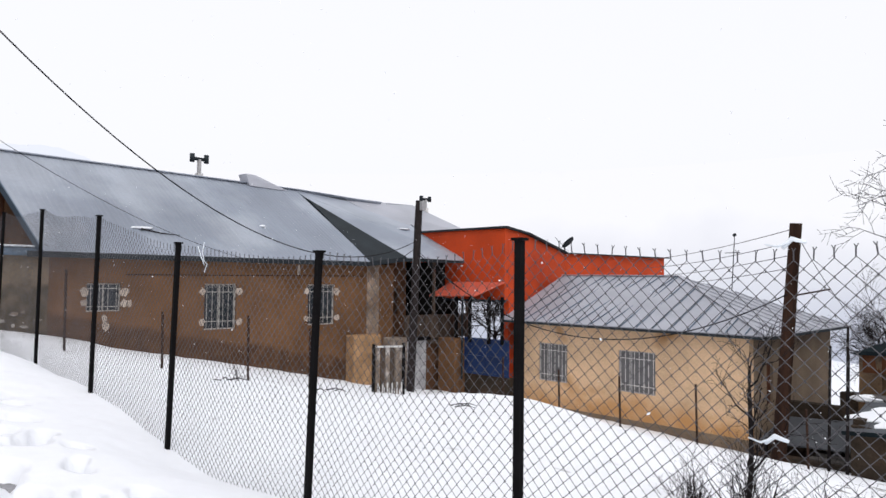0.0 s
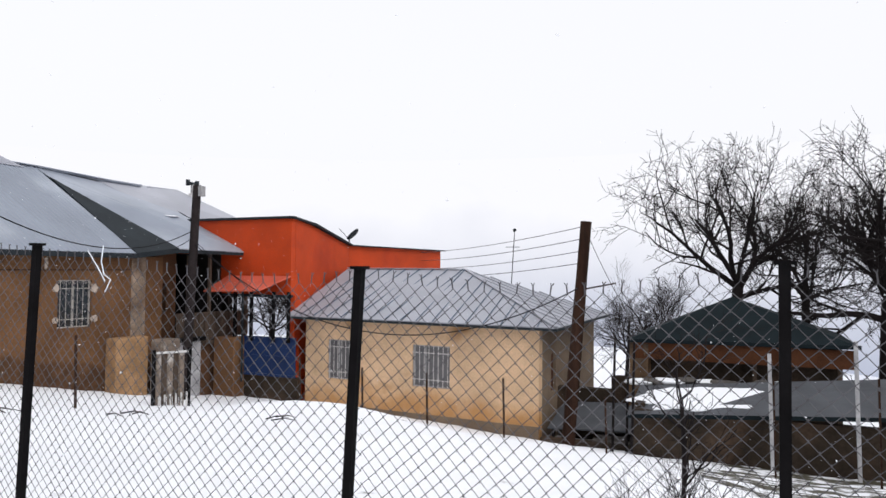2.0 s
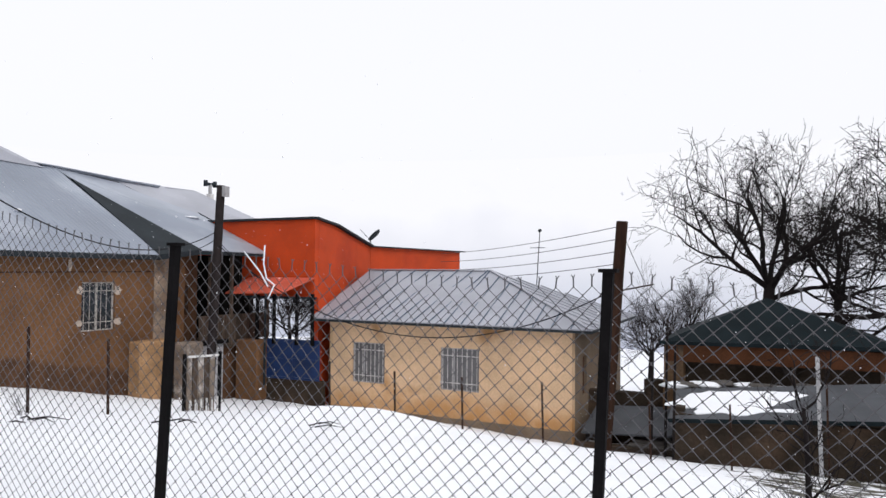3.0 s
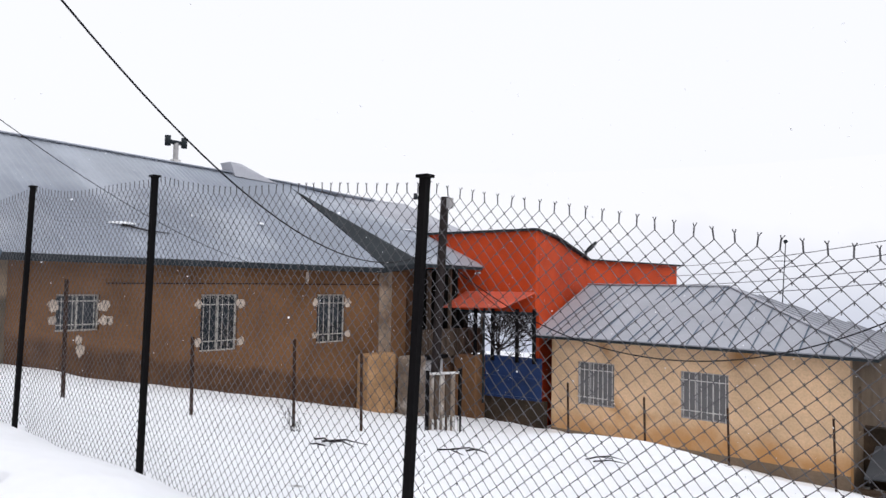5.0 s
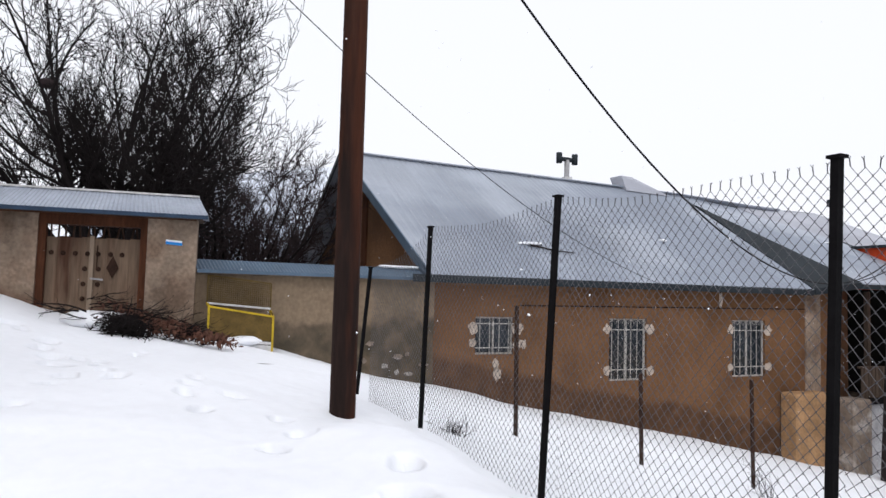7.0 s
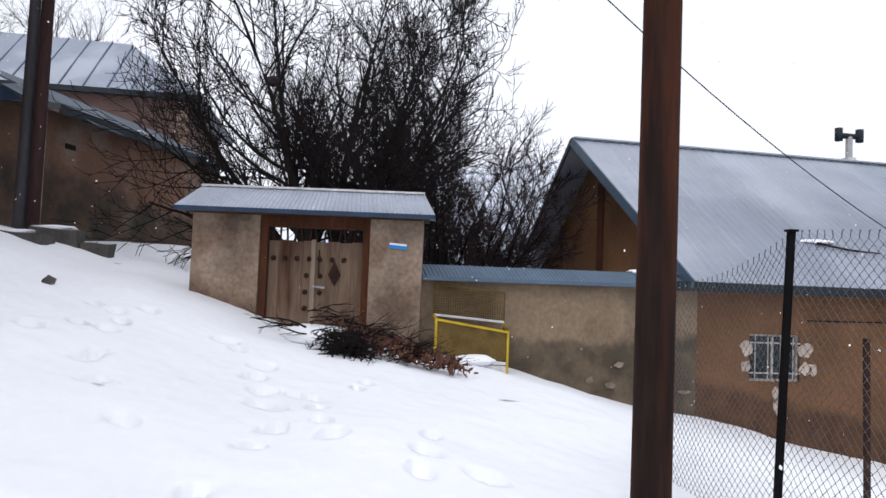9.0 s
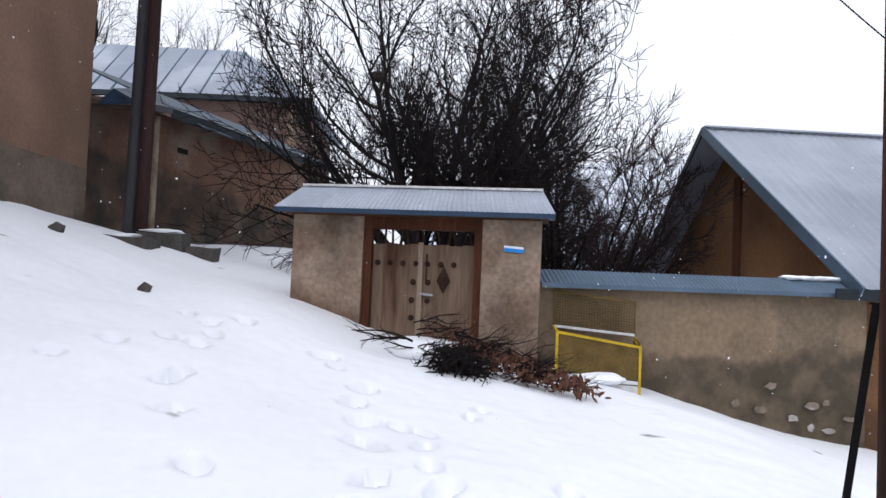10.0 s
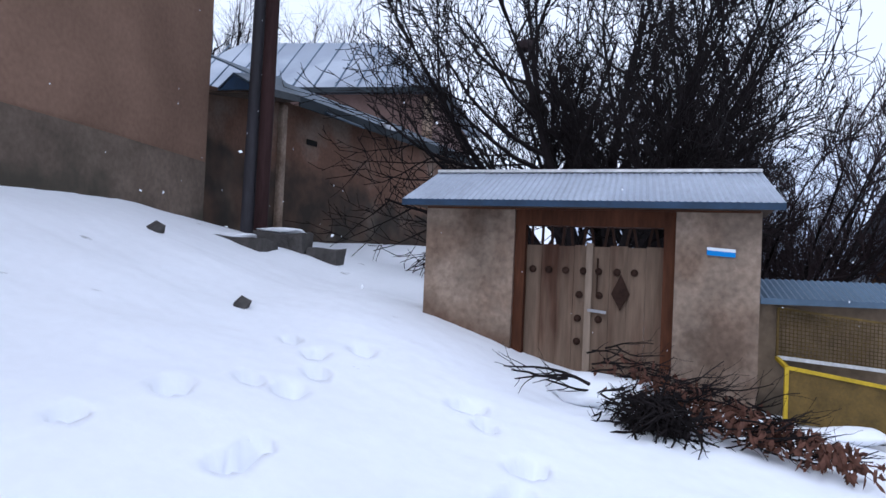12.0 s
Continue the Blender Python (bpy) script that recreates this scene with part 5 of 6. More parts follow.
cable((-15.75, 5.75, 7.62), (-22.45, 25.47, 3.08), 2.65, 0.018, "thick black cable sagging between wooden poles")
cable((-14.61, -3.83, 12.15), (-24.3, 18.5, 2.04), 1.89, 0.008, "thin black service cable running to the house eave")
cable((-22.2, 25.4, 2.6), (-7.1, 27.5, 1.1), 2.55, 0.022, "black cable sagging across the cream house")
cable((-22.2, 25.4, 2.9), (-24.1, 26.4, 2.5), 0.05, 0.015, "short black service cable at the porch eave")
cable((-22.1, 25.5, 2.6), (-20.6, 29.3, -0.2), 0.2, 0.015, "black cable dropping to the passage")
for k in range(4):
    cable((-7.0, 27.7, 3.2 - 0.42 * k), (-46, 70, 6.0 - 0.6 * k), 1.6, 0.014, "thin distant line in the haze", WIRE)
cable((-7.0, 27.6, 3.2), (-5.2, 33, -1.4), 0.5, 0.012, "slack thin cable from the leaning pole", WIRE)

# ---- chain-link fence ----
POSTS = ((2.9, 6.05, 1.55), (0.62, 6.06, 1.60), (-1.675, 6.075, 1.61), (-3.459, 6.111, 1.58), (-5.75, 6.20, 1.706), (-7.872, 6.28, 2.08), (-10.715, 6.551, 2.34), (-13.10, 6.688, 2.444), (-15.533, 6.732, 2.393), (-17.43, 6.75, 2.0))
LEAN = (0, 0, 0, -0.10, -0.12, -0.10, -0.06, -0.15, -0.12, -0.5)


def chain_fence():
    fence = thing("chain_link_fence", "tall chain-link fence on black steel posts in the snow", "fence", (-7, 6.4, 0))
    for (x, y, z), lean in zip(POSTS, LEAN):
        g = ground_z(x, y) - 0.45
        h = z - g
        bm = beam(B(), (x + lean * h / 2.2, y, g), (x, y, z), 0.040, 0.040)
        p = part("post", bm, BLACK_STEEL, fence)
        part("cap", box(B(), (x - 0.036, y - 0.03, z - 0.010), (x + 0.036, y + 0.03, z + 0.005)), BLACK_STEEL, p)
    pitch = 0.074
    r = random.Random(3)
    for k in range(len(POSTS) - 1):
        a, b = Vector(POSTS[k]), Vector(POSTS[k + 1])
        L = (b - a).xy.length
        flat = Vector((b.x - a.x, b.y - a.y, 0)) / L
        off = Vector((-flat.y, flat.x, 0))
        if off.y < 0:
            off = -off
        ga, gb = ground_z(a.x, a.y) - 0.1, ground_z(b.x, b.y) - 0.1
        drop = 0.06

        def spot(s, h):
            t = s / L
            top = a.z + (b.z - a.z) * t - drop - 0.05 * 4 * t * (1 - t) + 0.015 * math.sin(s * 3.1 + k)
            bulge = 0.03 * math.sin(math.pi * t) * math.sin(h * 2 + k)
            p = a + flat * s + off * (0.03 + bulge)
            return Vector((p.x, p.y, top - h))
        H = ((a.z - ga) + (b.z - gb)) / 2 - drop
        v, f = [], []
        n0 = int(H / pitch) + 1
        for direction in (1, -1):
            for i in range(-n0 - 1, int(L / pitch) + n0 + 2):
                s0 = i * pitch
                lo, hi = 0.0, H
                if direction == 1:
                    lo, hi = max(0, -s0), min(H, L - s0)
                else:
                    lo, hi = max(0, s0 - L), min(H, s0)
                if hi - lo < 0.05:
                    continue
                m = max(1, round((hi - lo) / 0.4))
                pts = []
                for q in range(m + 1):
                    h = lo + (hi - lo) * q / m
                    w = 0.006 * noise.noise((s0 * 5, h * 4, direction))
                    pts.append(spot(s0 + direction * h + w, h))
                tube_into(v, f, pts, 0.0019, 3, False)
        rows_n = int(H / (pitch / 2))
        for j in range(1, rows_n):
            for i in range(int(L / pitch)):
                s = (i + (0.5 if j % 2 else 0.0)) * pitch
                c = spot(s, j * pitch / 2)
                tube_into(v, f, [c + Vector((0, 0, 0.007)), c - Vector((0, 0, 0.007))], 0.0024, 3, False)
        for i in range(int(L / pitch) + 1):
            s = i * pitch
            bend = r.uniform(-0.5, 0.5)
            t0 = spot(s, 0.0)
            t1 = t0 + Vector((0, 0, 0.035)) + flat * 0.01 * bend
            tube_into(v, f, [t0, t1], 0.0036, 3, False)
            for sgn in (-1, 1):
                tube_into(v, f, [t1, t1 + flat * (sgn * 0.007 + 0.010 * bend) + Vector((0, 0, 0.014))], 0.0024, 3, False)
        tagged(raw("wire_mesh", v, f, WIRE, fence, "diamond wire mesh with twisted top ends"), kind="stuff")


chain_fence()
st = thing("plastic_strip", "torn white plastic strip caught on the fence wire", "litter", (-5.11, 6.12, 1.5))
for pts in ([(-5.24, 6.13, 1.66), (-5.12, 6.10, 1.56), (-5.08, 6.11, 1.49)], [(-5.11, 6.12, 1.69), (-5.10, 6.10, 1.60), (-5.09, 6.11, 1.53), (-5.05, 6.12, 1.50), (-5.08, 6.11, 1.43)]):
    rod("strip", pts, 0.0042, WHITE_ENAMEL, st, 4)

# ---- rusty rod fence farther down ----
RODS = [(-18.0, 9.35, 1.53), (-18.0, 11.8, 0.45), (-18.0, 14.4, 0.27), (-18.05, 16.64, -0.2), (-16.1, 24.0, -1.45), (-13.62, 24.0, -1.64), (-11.26, 24.0, -1.68), (-8.69, 24.0, -1.65), (-5.6, 24.0, -2.0), (-3.5, 24.0, -1.9), (-1.2, 24.0, -1.2), (1.2, 24.0, -1.0)]
rf = thing("rod_fence", "row of thin rusty iron fence rods in the snow", "fence", (-15, 17, -2))
for x, y, z in RODS:
    g = ground_z(x, y) - 0.3
    part("rod", beam(B(), (x + 0.05, y, g), (x, y, z), 0.05, 0.05), RUST, rf)

# ---- right-hand yard: low shed and dark-roofed building ----


def taper(x0, x1, y0, y1, z0, z1):
    bm = box(B(), (x0, y0, z0), (x1, y1, z1))
    bmesh.ops.subdivide_edges(bm, edges=bm.edges[:], cuts=4, use_grid_fill=True)
    for v in bm.verts:
        v.co += Vector((noise.noise(v.co * 1.7), noise.noise(v.co * 1.7 + Vector((7, 0, 0))), 0)) * 0.07
    return bm


RUST_BEAM = mat("rust_brown_boards", (0.075, 0.030, 0.014), 0.9, vary=0.35, scale=1.2, fine=14, bump=0.3)
EARTH = mat("tan_earth_wall", (0.13, 0.080, 0.045), 0.95, vary=0.4, scale=1.1, fine=12, bump=0.5, tint=(0.07, 0.05, 0.035), tint_amount=0.5)


def dark_building():
    h = thing("dark_roofed_house", "low brown house under a wide dark hip roof", "house", (-2.4, 35, -5))
    part("wall", box(B(), (-5.5, 31.6, -7), (1.2, 37, -1.0)), SHED_WALL, h)
    A, Bc, C, D, P = (-6.1, 30.9, -0.95), (1.7, 30.9, -0.85), (1.7, 37.4, -0.85), (-6.1, 37.4, -0.95), (-2.4, 33.9, 0.70)
    for tri in ((A, Bc, P), (Bc, C, P), (C, D, P), (D, A, P)):
        part("roof_slope", prism(B(), tri, (0, 0, -0.06)), DARK_ROOF, h)
    part("eave_board", beam(B(), A, Bc, 0.05, 0.14), DARK_ROOF, h)
    part("veranda_beam", box(B(), (-5.85, 31.0, -1.62), (1.5, 31.16, -0.98)), RUST_BEAM, h, "rust-brown veranda beam under the eaves")
    part("earth_pillar", taper(-5.98, -5.28, 31.0, 31.6, -6.2, -1.05), EARTH, h, "crumbling tan earth pillar")
    for x in (-1.6, 1.1):
        part("veranda_post", box(B(), (x - 0.07, 31.2, -6), (x + 0.07, 31.34, -1.0)), OLD_WOOD, h)


dark_building()


def low_shed():
    s = thing("low_shed", "low mud-walled shed with a grey sheet roof under snow", "shed", (-2, 28, -5))
    part("front_wall", box(B(), (-5.2, 26.7, -7), (4.5, 27.0, -2.75)), SHED_WALL, s)
    part("side_wall", box(B(), (-5.2, 27.0, -7), (-4.9, 29.2, -2.6)), SHED_WALL, s)
    part("roof", prism(B(), [(-5.35, 26.4, -2.88), (4.8, 26.4, -2.15), (4.8, 29.3, -1.4), (-5.35, 29.3, -2.38)], (0, 0, -0.08)), GREY_SHED, s)
    part("eave_board", beam(B(), (-5.35, 26.38, -2.93), (4.8, 26.38, -2.2), 0.04, 0.12), DARK_ROOF, s)


low_shed()
bm = B()
r = random.Random(8)
ring = []
for k in range(60):
    a = 2 * math.pi * k / 60
    q = 1 + 0.4 * noise.noise((math.cos(a) * 2.5, math.sin(a) * 2.5, 4)) + 0.15 * noise.noise((a * 5, 1, 4))
    x, y = -3.1 + 2.0 * math.cos(a) * q, 27.75 + 1.0 * math.sin(a) * q
    ring.append((x, y, -2.88 + (x + 5.35) * 0.072 + (y - 26.4) * 0.2 + 0.01))
prism(bm, ring, (0, 0, 0.035))
tagged(part("roof_snow", bm, SNOW), "sheet of snow left on the low shed roof", "snow patch")
for x, y, z0, z1 in ((0.95, 26.1, -4.8, -0.25), (-1.25, 26.1, -4.8, -0.72)):
    tagged(part("white_post", beam(B(), (x + 0.1, y, z0), (x, y, z1), 0.10, 0.10), DIM_WHITE), "peeling white painted post in front of the shed", "post", group="white posts")
r = random.Random(77)
for k in range(11):
    x, y = -5.6 + 0.62 * k + r.uniform(-0.2, 0.2), r.uniform(29.6, 30.7)
    drift("debris_lump" if k % 2 else "snow_patch", (x, y, -2.35 + 0.02 * k), (r.uniform(0.4, 0.8), 0.4, r.uniform(0.05, 0.13)), "dark debris between the sheds" if k % 2 else "old snow lying on debris between the sheds", STONE if k % 2 else SNOW, 50 + k, "debris" if k % 2 else "snow patch")
tank = thing("water_tank", "dark rounded water tank behind the leaning pole", "tank", (-6.4, 33, -5))
rod("barrel", [(-6.4, 32, -4.6), (-6.4, 32, -2.5)], [0.4, 0.42], SHED_WALL, tank, 14)
for k, (x, y, z) in enumerate(((-5.9, 27.4, -0.5), (-5.5, 27.8, 0.1), (-5.1, 26.2, -0.6))):
    pole("fence_stake", (x - 0.1, y, -5.4), (x, y, z), 0.05, 0.04, BARK, "dark upright stake beside the shed", 6, 0.01, k)
bm = B()
for k in range(3):
    box(bm, (-6.9 + 0.1 * k, 28.5 + 0.5 * k, -5.6), (-5.4, 28.9 + 0.5 * k, -4.3 + 0.1 * k))
tagged(part("rubble_wall", bm, STONE), "broken dark rubble wall beside the leaning pole", "wall")


for a, b, z, label in (((-9.0, 31.6), (-5.5, 31.9), -3.0, "low dark mud wall closing the yard"), ((-8.7, 28.2), (-5.3, 27.6), -4.35, "broken dark mud wall in the yard")):
    tagged(part("mud_wall", taper(a[0], b[0], a[1], a[1] + 0.45, -7, z), SHED_WALL), label, "wall")
lean = thing("lean_to_roof", "sagging grey sheet roof in the cluttered yard", "roof", (-7, 30, -4))
part("sheet", prism(B(), [(-8.6, 28.9, -4.1), (-5.5, 28.9, -3.95), (-5.4, 31.2, -3.35), (-8.5, 31.2, -3.5)], (0, 0, -0.05)), GREY_SHED, lean)
for x in (-8.4, -5.7):
    part("prop", beam(B(), (x, 29.0, -6.2), (x, 29.0, -4.1), 0.09, 0.09), BARK, lean)

# ---- shrubs ----


def shrub(at, stems, tall, seed, label):
    r = random.Random(seed)
    t = thing("bare_shrub", label, "shrub", at)
    v, f = [], []
    for i in range(stems):
        a = r.uniform(0, 2 * math.pi)
        e = radians(r.uniform(2, 30))
        d = Vector((math.cos(a) * math.sin(e), math.sin(a) * math.sin(e), math.cos(e)))
        grow(v, f, r, Vector(at) + Vector((r.uniform(-0.15, 0.15), r.uniform(-0.15, 0.15), -0.2)), d, tall * r.uniform(0.5, 1.0), 0.009, 0, [(5, 0.45, 35, 4), (4, 0.5, 40, 3), (0, 0, 0, 3)], 0.05, 0.002)
    tagged(raw("twig_mass", v, f, BARK, t, "thin dark bare twigs"), kind="stuff")


shrub((-3.0, 11.0, ground_z(-3.0, 11.0)), 18, 0.6, 61, "bare dark shrub growing by the fence")


def sapling(at, tall, seed, label):
    """A thin crooked stem that forks into a few bare limbs near its top."""
    r = random.Random(seed)
    t = thing("sapling", label, "tree", at)
    p, pts = Vector(at) - Vector((0, 0, 0.2)), []
    for k in range(6):
        pts.append(p.copy())
        p = p + Vector((r.uniform(-0.035, 0.035), r.uniform(-0.035, 0.035), (tall * 0.62 + 0.2) / 5))
    rod("stem", pts, [0.034, 0.032, 0.029, 0.027, 0.024, 0.021], BARK, t, 7)
    v, f = [], []
    for k in range(9):
        i = 2 + k % 4
        a, e = r.uniform(0, 6.3), radians(r.uniform(20, 60))
        d = Vector((math.cos(a) * math.sin(e), math.sin(a) * math.sin(e), math.cos(e)))
        grow(v, f, r, pts[i], d, tall * r.uniform(0.28, 0.5), 0.013, 0, [(5, 0.5, 45, 4), (3, 0.5, 45, 3), (0, 0, 0, 3)], 0.03, 0.004, 0.34)
    tagged(raw("crown", v, f, BARK, t, "bare crooked twigs"), kind="stuff")


sapling((-2.5, 11.4, ground_z(-2.5, 11.4)), 2.2, 62, "bare dark sapling with a crooked stem behind the fence")
shrub((-2.35, 11.2, ground_z(-2.35, 11.2)), 22, 0.9, 66, "low bare twigs round the foot of the sapling")
shrub((-1.4, 11.0, ground_z(-1.4, 11.0)), 16, 0.7, 67, "low bare twigs behind the fence")
shrub((-15.9, 7.3, ground_z(-15.9, 7.3)), 12, 0.3, 63, "dry weeds at the foot of the fence")
shrub((-17.0, 13.6, ground_z(-17.0, 13.6)), 5, 0.8, 64, "single bare sapling in the snowy yard")
v, f = [], []
r = random.Random(65)
for (x, y, n, s) in ((-11.5, 16.8, 3, 0.42), (-13.6, 11.2, 4, 0.5), (-12.6, 13.2, 3, 0.4)):
    z = ground_z(x, y, True)
    t = thing("fallen_twigs", "dark fallen twigs lying on the snow", "fallen branch", (x, y, z), group="fallen twigs")
    for k in range(n):
        a = r.uniform(-0.5, 0.5)
        p = Vector((x + r.uniform(-0.3, 0.3), y + r.uniform(-0.3, 0.3), z + 0.03))
        d = Vector((math.cos(a), math.sin(a), 0.08)) * s * r.uniform(0.5, 1)
        rod("twig", [p - d, p + Vector((0, 0, 0.05)), p + d], [0.016, 0.013, 0.006], BARK, t, 5)


# ---- brush pile by the gate ----


def brush_pile():
    t = thing("brush_pile", "heap of cut dark branches with dry brown leaves on the snow", "brush pile", (-21.9, 4.1, 1.0))
    r = random.Random(71)
    v, f = [], []
    for i in range(130):
        s = r.random()
        c = Vector((-22.45 + 1.0 * s + r.uniform(-0.3, 0.3), 3.6 + 1.75 * s + r.uniform(-0.25, 0.25), 0))
        c.z = ground_z(c.x, c.y) + r.uniform(0.02, 0.58) * (1 - 0.5 * s)
        a = r.uniform(0.4, 1.9)
        d = Vector((math.cos(a) * 0.6, math.sin(a), r.uniform(-0.35, 0.4))).normalized()
        L = r.uniform(0.25, 0.7)
        grow(v, f, r, c - d * L * 0.5, d, L, 0.010, 0, [(3, 0.45, 35, 4), (0, 0, 0, 3)], 0.03, 0.003)
    for i in range(330):
        c = Vector((-21.45 + r.gauss(0, 0.13), 3.95 + r.gauss(0, 0.17), 0))
        c.z = ground_z(c.x, c.y) + r.uniform(0.0, 0.36)
        d = Vector((r.uniform(-1, 1), r.uniform(-1, 1), r.uniform(-1, 0.5))).normalized()
        grow(v, f, r, c, d, r.uniform(0.12, 0.3), 0.012, 0, [(3, 0.5, 40, 4), (0, 0, 0, 3)], -0.05, 0.003)
    tagged(raw("twig_mass", v, f, BARK, t, "tangled dark twigs"), kind="stuff")
    for i in range(5):
        v, f = [], []
        y = r.uniform(2.6, 3.6)
        p = Vector((-21.9 + r.uniform(-0.5, 0.4), y + 0.5, 0))
        p.z = ground_z(p.x, p.y) + r.uniform(0.1, 0.4)
        d = Vector((r.uniform(-1.0, 1.0), -1, r.uniform(-0.15, 0.35))).normalized()
        grow(v, f, r, p, d, r.uniform(0.45, 0.95), 0.017, 0, [(4, 0.4, 38, 4), (0, 0, 0, 3)], 0.04, 0.003)
        raw("branch", v, f, BARK, t)
    v, f = [], []
    for i in range(760):
        s = r.random() ** 0.8
        c = Vector((-22.35 + 1.05 * s + r.uniform(-0.3, 0.3), 3.7 + 1.75 * s + r.uniform(-0.35, 0.35), 0))
        c.z = ground_z(c.x, c.y) + r.uniform(0.1, 0.5) * (1 - 0.55 * s)
        m = Matrix.Translation(c) @ Euler([r.uniform(0, 6.3) for _ in range(3)]).to_matrix().to_4x4()
        k = len(v)
        w, l = r.uniform(0.014, 0.03), r.uniform(0.035, 0.07)
        v += [m @ Vector(q) for q in ((-l, 0, 0), (-l * 0.3, w, 0.006), (l * 0.5, w * 0.7, 0.012), (l, 0, 0), (l * 0.5, -w * 0.7, 0.012), (-l * 0.3, -w, 0.006))]
        f.append(tuple(range(k, k + 6)))
    tagged(raw("dry_leaves", v, f, DRY_LEAF, t, "curled dry brown leaves"), kind="stuff")


brush_pile()
drift("snow_patch", (-22.3, 3.55, ground_z(-22.3, 3.55) + 0.10), (0.42, 0.55, 0.20), "snow cap on the brush pile", seed=81)

# ---- upper lane: tall building, lean-to and houses ----


def tall_building():
    h = thing("tall_plastered_building", "tall windowless building of brown mud plaster", "building", (-22, -6, 2))
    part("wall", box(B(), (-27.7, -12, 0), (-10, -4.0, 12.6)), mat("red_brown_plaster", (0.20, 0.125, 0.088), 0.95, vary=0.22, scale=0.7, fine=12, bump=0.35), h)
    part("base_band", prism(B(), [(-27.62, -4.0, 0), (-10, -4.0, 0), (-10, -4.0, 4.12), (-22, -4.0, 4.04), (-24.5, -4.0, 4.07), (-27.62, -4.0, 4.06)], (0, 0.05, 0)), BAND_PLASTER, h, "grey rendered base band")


tall_building()


def lean_to():
    h = thing("lean_to_house", "low mud house with a sloping metal lean-to roof", "house", (-34, -4, 3))
    a, b, c = Vector((-27.8, -4.75, 0)), Vector((-32.0, -4.3, 0)), Vector((-42, -1.2, 0))
    back = Vector((-0.25, -1, 0)).normalized()
    for p, q, top in ((a, b, 5.75), (b, c, 6.3)):
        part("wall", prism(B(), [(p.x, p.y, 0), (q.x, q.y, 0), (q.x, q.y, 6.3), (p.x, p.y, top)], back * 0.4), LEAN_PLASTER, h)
    d = (c - b).normalized()
    out = -back
    part("pale_corner", box(B(), (-32.05, -4.72, 1), (-31.72, -4.22, 6.2), bevel=0.03), MUD_PALE, h, "pale plaster corner column")
    # Vent hole drawn as a near-black patch on the wall face.
    part("vent_hole", prism(B(), [b + d * 0.9 + out * 0.02 + Vector((0, 0, 5.35)), b + d * 1.35 + out * 0.02 + Vector((0, 0, 5.35)), b + d * 1.35 + out * 0.02 + Vector((0, 0, 5.5)), b + d * 0.9 + out * 0.02 + Vector((0, 0, 5.5))], out * 0.01), DARK_ROOM, h)
    e0, e1, r0, r1 = b + out * 0.45, c + out * 0.45, b + back * 3.0, c + back * 3.0
    part("roof_slope", prism(B(), [(e0.x, e0.y, 6.42), (e1.x, e1.y, 6.42), (r1.x, r1.y, 7.9), (r0.x, r0.y, 7.9)], (0, 0, -0.05)), SLATE_SHEET, h)
    part("eave_board", beam(B(), (e0.x, e0.y, 6.28), (e1.x, e1.y, 6.28), 0.04, 0.26), DARK_METAL, h)
    # a small gabled hood where the lower bay meets the tall building
    A0, A1, L0, L1, R0 = (-28.0, -3.67, 5.93), (-32.0, -4.5, 6.96), (-28.0, -3.99, 5.62), (-32.3, -5.4, 6.6), (-28.0, -3.10, 5.64)
    R1 = (e0.x, e0.y, 6.43)
    part("hood_slope", prism(B(), [A0, A1, R1, R0], (0, 0, -0.05)), SLATE_SHEET, h)
    part("hood_slope", prism(B(), [A0, A1, L1, L0], (0, 0, -0.05)), SLATE_SHEET, h)
    part("hood_gable", prism(B(), [(-28.02, -3.97, 5.58), (-28.02, -3.14, 5.60), (-28.02, -3.67, 5.88)], (-0.04, 0, 0)), NAVY_TRIM, h)
    part("hood_fascia", beam(B(), (-28.0, -3.10, 5.58), (e0.x, e0.y, 6.34), 0.04, 0.16), DARK_METAL, h)
    part("hood_soffit", prism(B(), [(-28.1, -3.97, 5.57), (-28.1, -3.16, 5.59), (e0.x, e0.y, 6.3), (b.x, b.y - 0.3, 6.28), (-28.1, -4.7, 5.6)], (0, 0, -0.03)), OLD_WOOD, h)
    f0, f1 = b + d * 1.0 + out * 0.72, b + d * 2.7 + out * 0.62
    part("eave_flap", prism(B(), [(f0.x, f0.y, 6.12), (f1.x, f1.y, 6.12), (f1.x - 0.15, f1.y - 0.4, 6.34), (f0.x - 0.15, f0.y - 0.4, 6.34)], (0, 0, -0.04)), SLATE_SHEET, h, "loose blue-grey sheet under the eave")
    p = b + d * 4.2 + out * 0.45
    drift("eave_snow", (p.x, p.y, 6.44), (0.7, 0.22, 0.06), "strip of snow on the lean-to eave", seed=99)


lean_to()


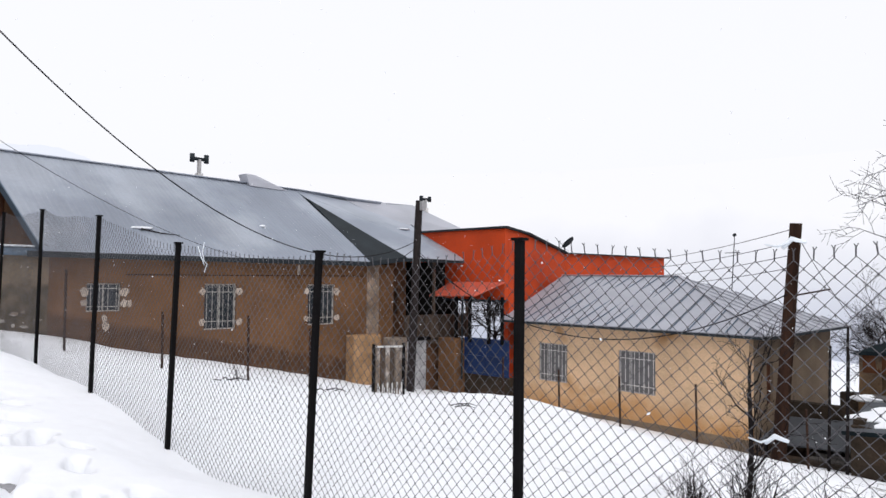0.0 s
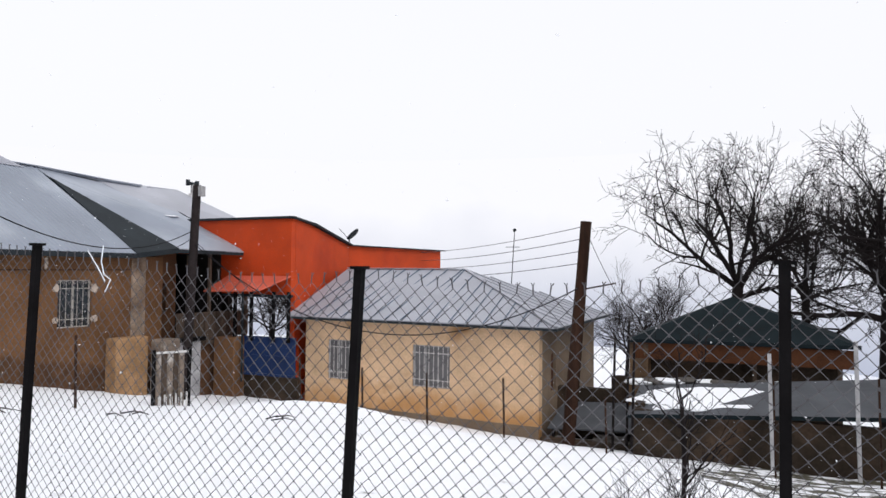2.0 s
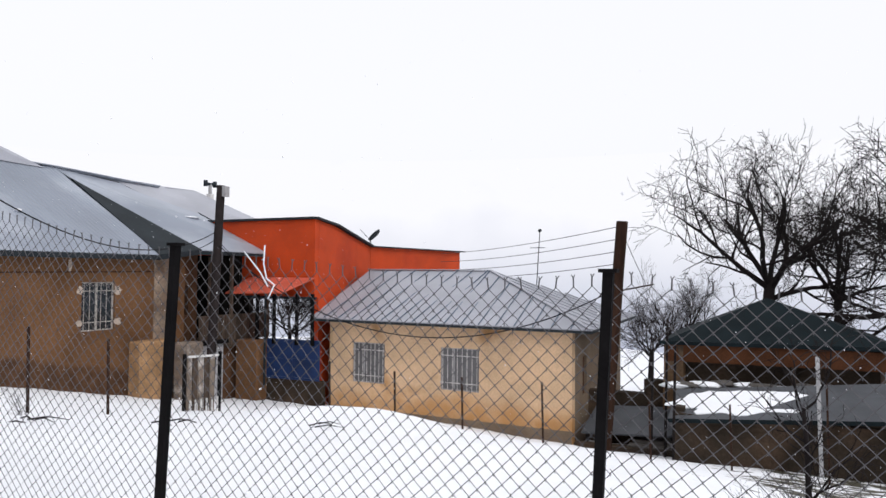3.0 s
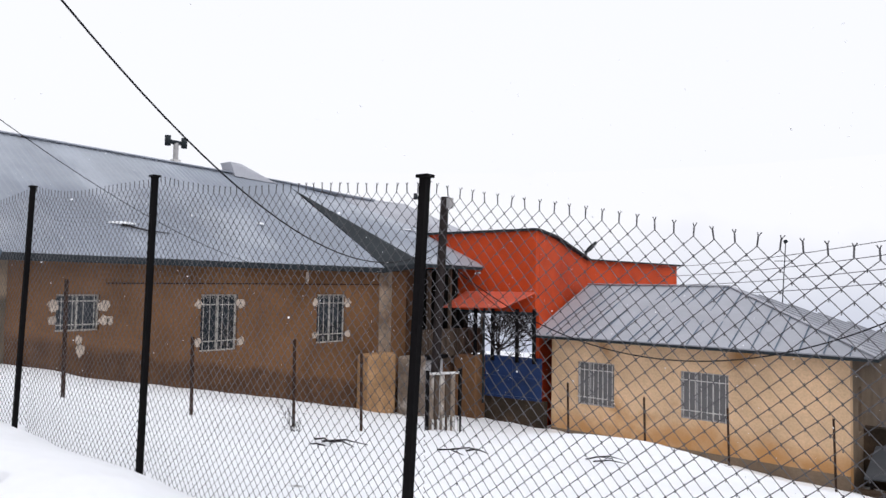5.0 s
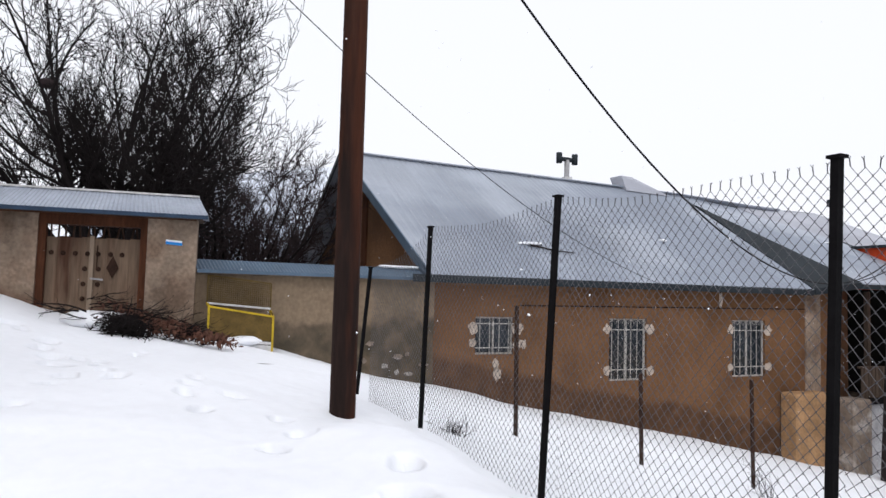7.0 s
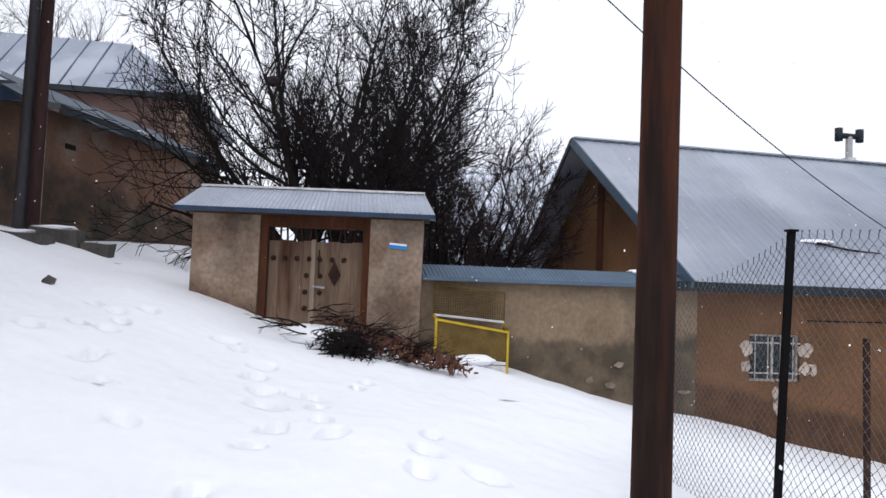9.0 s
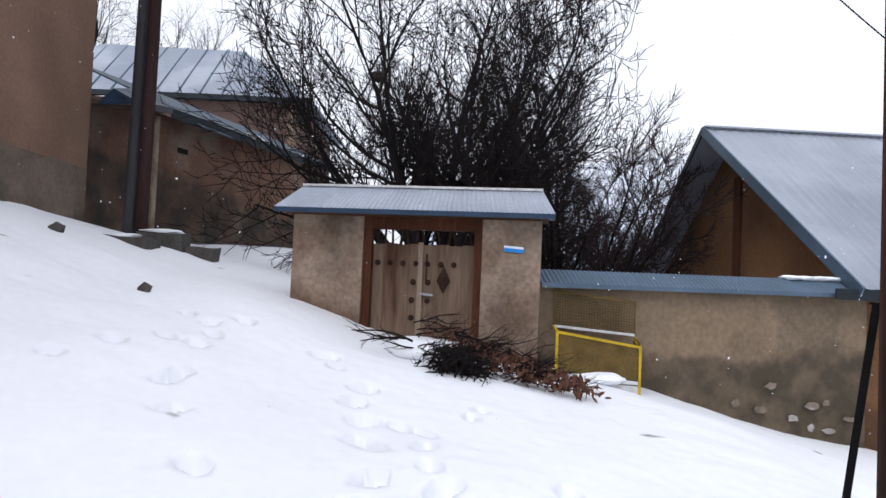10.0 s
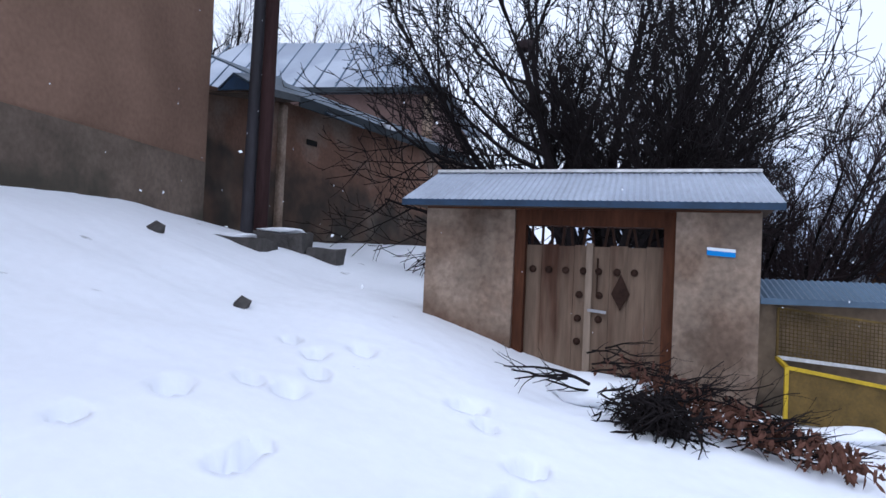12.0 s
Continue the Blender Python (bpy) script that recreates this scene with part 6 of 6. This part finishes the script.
def upper_house():
    h = thing("upper_house", "upper house with a pale seamed metal hip roof", "house", (-53, -10, 6))
    part("wall", box(B(), (-60, -18, 3), (-48.9, -4.0, 10.7)), MAUVE, h)
    part("corner_strip", box(B(), (-48.9, -4.5, 6), (-48.85, -4.0, 10.6)), MUD_PALE, h)
    A, Bq, C, D, P, Q = Vector((-48.2, -3.2, 10.9)), Vector((-48.2, -19, 10.9)), Vector((-61, -19, 10.9)), Vector((-61, -3.2, 10.9)), Vector((-52.3, -7.9, 14.4)), Vector((-52.3, -16, 14.5))
    front = part("roof_slope", prism(B(), [A, Bq, Q, P], (0, 0, -0.06)), ZINC, h)
    part("roof_slope", prism(B(), [A, P, D], (0, 0, -0.06)), ZINC, h)
    part("roof_slope", prism(B(), [P, Q, C, D], (0, 0, -0.06)), ZINC, h)
    for i in range(1, 14):
        e = A.lerp(Bq, i / 14)
        t = A.lerp(P, min(1, i / 14 * 15.8 / 4.7)) if i / 14 * 15.8 < 4.7 else Vector((-52.3, e.y, 14.42))
        part("seam", beam(B(), e + Vector((0, 0, 0.04)), t + Vector((0, 0, 0.04)), 0.06, 0.07), ZINC_BLUE, front)
    part("eave_board", beam(B(), A + Vector((0.02, 0, -0.15)), Bq + Vector((0.02, 0, -0.15)), 0.05, 0.26), DARK_METAL, h)


upper_house()

# slabs at the foot of the paired poles, and loose stones


def slab(lo, hi, label, seed):
    bm = box(B(), lo, hi)
    bmesh.ops.subdivide_edges(bm, edges=bm.edges, cuts=2, use_grid_fill=True)
    for v in bm.verts:
        v.co += Vector((noise.noise(v.co * 2 + Vector((seed, 0, 0))), noise.noise(v.co * 2 + Vector((0, seed, 0))), noise.noise(v.co * 2 + Vector((0, 0, seed))))) * 0.07
    return tagged(part("stone_slab", bm, STONE, smooth=False), label, "slab")


slab((-25.9, -2.80, 1.9), (-25.2, -1.62, 2.56), "rough dark stone slab at the foot of the poles", 1)
slab((-26.95, -2.3, 1.9), (-26.4, -1.38, 2.72), "grey concrete block at the foot of the poles", 2)
slab((-26.95, -1.36, 1.9), (-26.5, -0.80, 2.44), "low flat stone step beside the block", 3)
for k, (x, y, s) in enumerate(((-21.9, -0.22, 0.10), (-23.6, -2.35, 0.11) )):
    drift("loose_stone", (x, y, snow_z(x, y) + s * 0.15), (s, s * 1.3, s * 0.9), "dark stone poking out of the snow", STONE, 100 + k, "stone", False)


# ---- falling snow ----


def snowfall():
    r = random.Random(201)
    v, f = [], []
    made = 0
    while made < 1500:
        x, y = r.uniform(-26, 2), r.uniform(-3, 24)
        z = ground_z(x, y) + r.uniform(0.3, 6.5)
        if abs(y - 3.5) < 1.6 and -17 < x < 2.5:
            continue
        made += 1
        s = r.uniform(0.006, 0.014)
        m = Matrix.Translation((x, y, z)) @ Euler([r.uniform(0, 6.3) for _ in range(3)]).to_matrix().to_4x4()
        k = len(v)
        v += [m @ Vector(q) for q in ((s, 0, 0), (0, s * 0.8, 0), (-s, 0, 0), (0, -s * 0.8, 0), (0, 0, s * 0.5), (0, 0, -s * 0.5))]
        for a in range(4):
            b = (a + 1) % 4
            f += [(k + a, k + b, k + 4), (k + b, k + a, k + 5)]
    ob = raw("falling_snow", v, f, SNOW)
    tagged(ob, "small white snowflakes drifting down through the air", "snowflakes", kind="stuff")


snowfall()

drift("slab_snow", (-26.65, -1.85, 2.74), (0.24, 0.44, 0.06), "thin cap of snow on the concrete block", seed=120)
drift("slab_snow", (-25.6, -2.3, 2.57), (0.3, 0.5, 0.07), "snow lying on the rough stone slab", seed=121)


def slush():
    """Wet grey slush at the bottom of the boot prints trodden along the fence."""
    r = random.Random(301)
    v, f = [], []
    for px, py, deep, wide, turn in PRINTS:
        if px < -10.5 or py < 4.3:
            continue
        k = len(v)
        z = ground_z(px, py, True) - deep + 0.045
        ring = []
        for i in range(14):
            a = 2 * math.pi * i / 14
            q = r.uniform(0.75, 1.05)
            u, w = math.cos(a) * wide * 1.6 * q, math.sin(a) * wide * 0.95 * q
            ring.append((px + u * math.cos(turn) - w * math.sin(turn), py + u * math.sin(turn) + w * math.cos(turn)))
        v += [(x, y, z + r.uniform(-0.004, 0.01)) for x, y in ring] + [(px, py, z + 0.012)]
        f += [(k + i, k + (i + 1) % 14, k + 14) for i in range(14)]
    tagged(raw("slush", v, f, SLUSH, smooth=True), "wet grey slush trodden into the boot prints", "slush", kind="stuff")


slush()
for at in ((-0.31, 6.05, 1.55), (-0.38, 6.05, 0.78)):
    tie = thing("string_tie", "frayed white string tied to the fence wire", "string", at)
    x, y, z = at
    rod("knot", [(x - 0.05, y, z - 0.02), (x - 0.01, y - 0.02, z + 0.015), (x + 0.04, y - 0.01, z)], [0.008, 0.011, 0.007], WHITE_ENAMEL, tie, 6)
    rod("loose_end", [(x - 0.01, y - 0.02, z + 0.01), (x - 0.06, y - 0.03, z - 0.015), (x - 0.11, y - 0.02, z - 0.005)], [0.005, 0.005, 0.003], WHITE_ENAMEL, tie, 5)
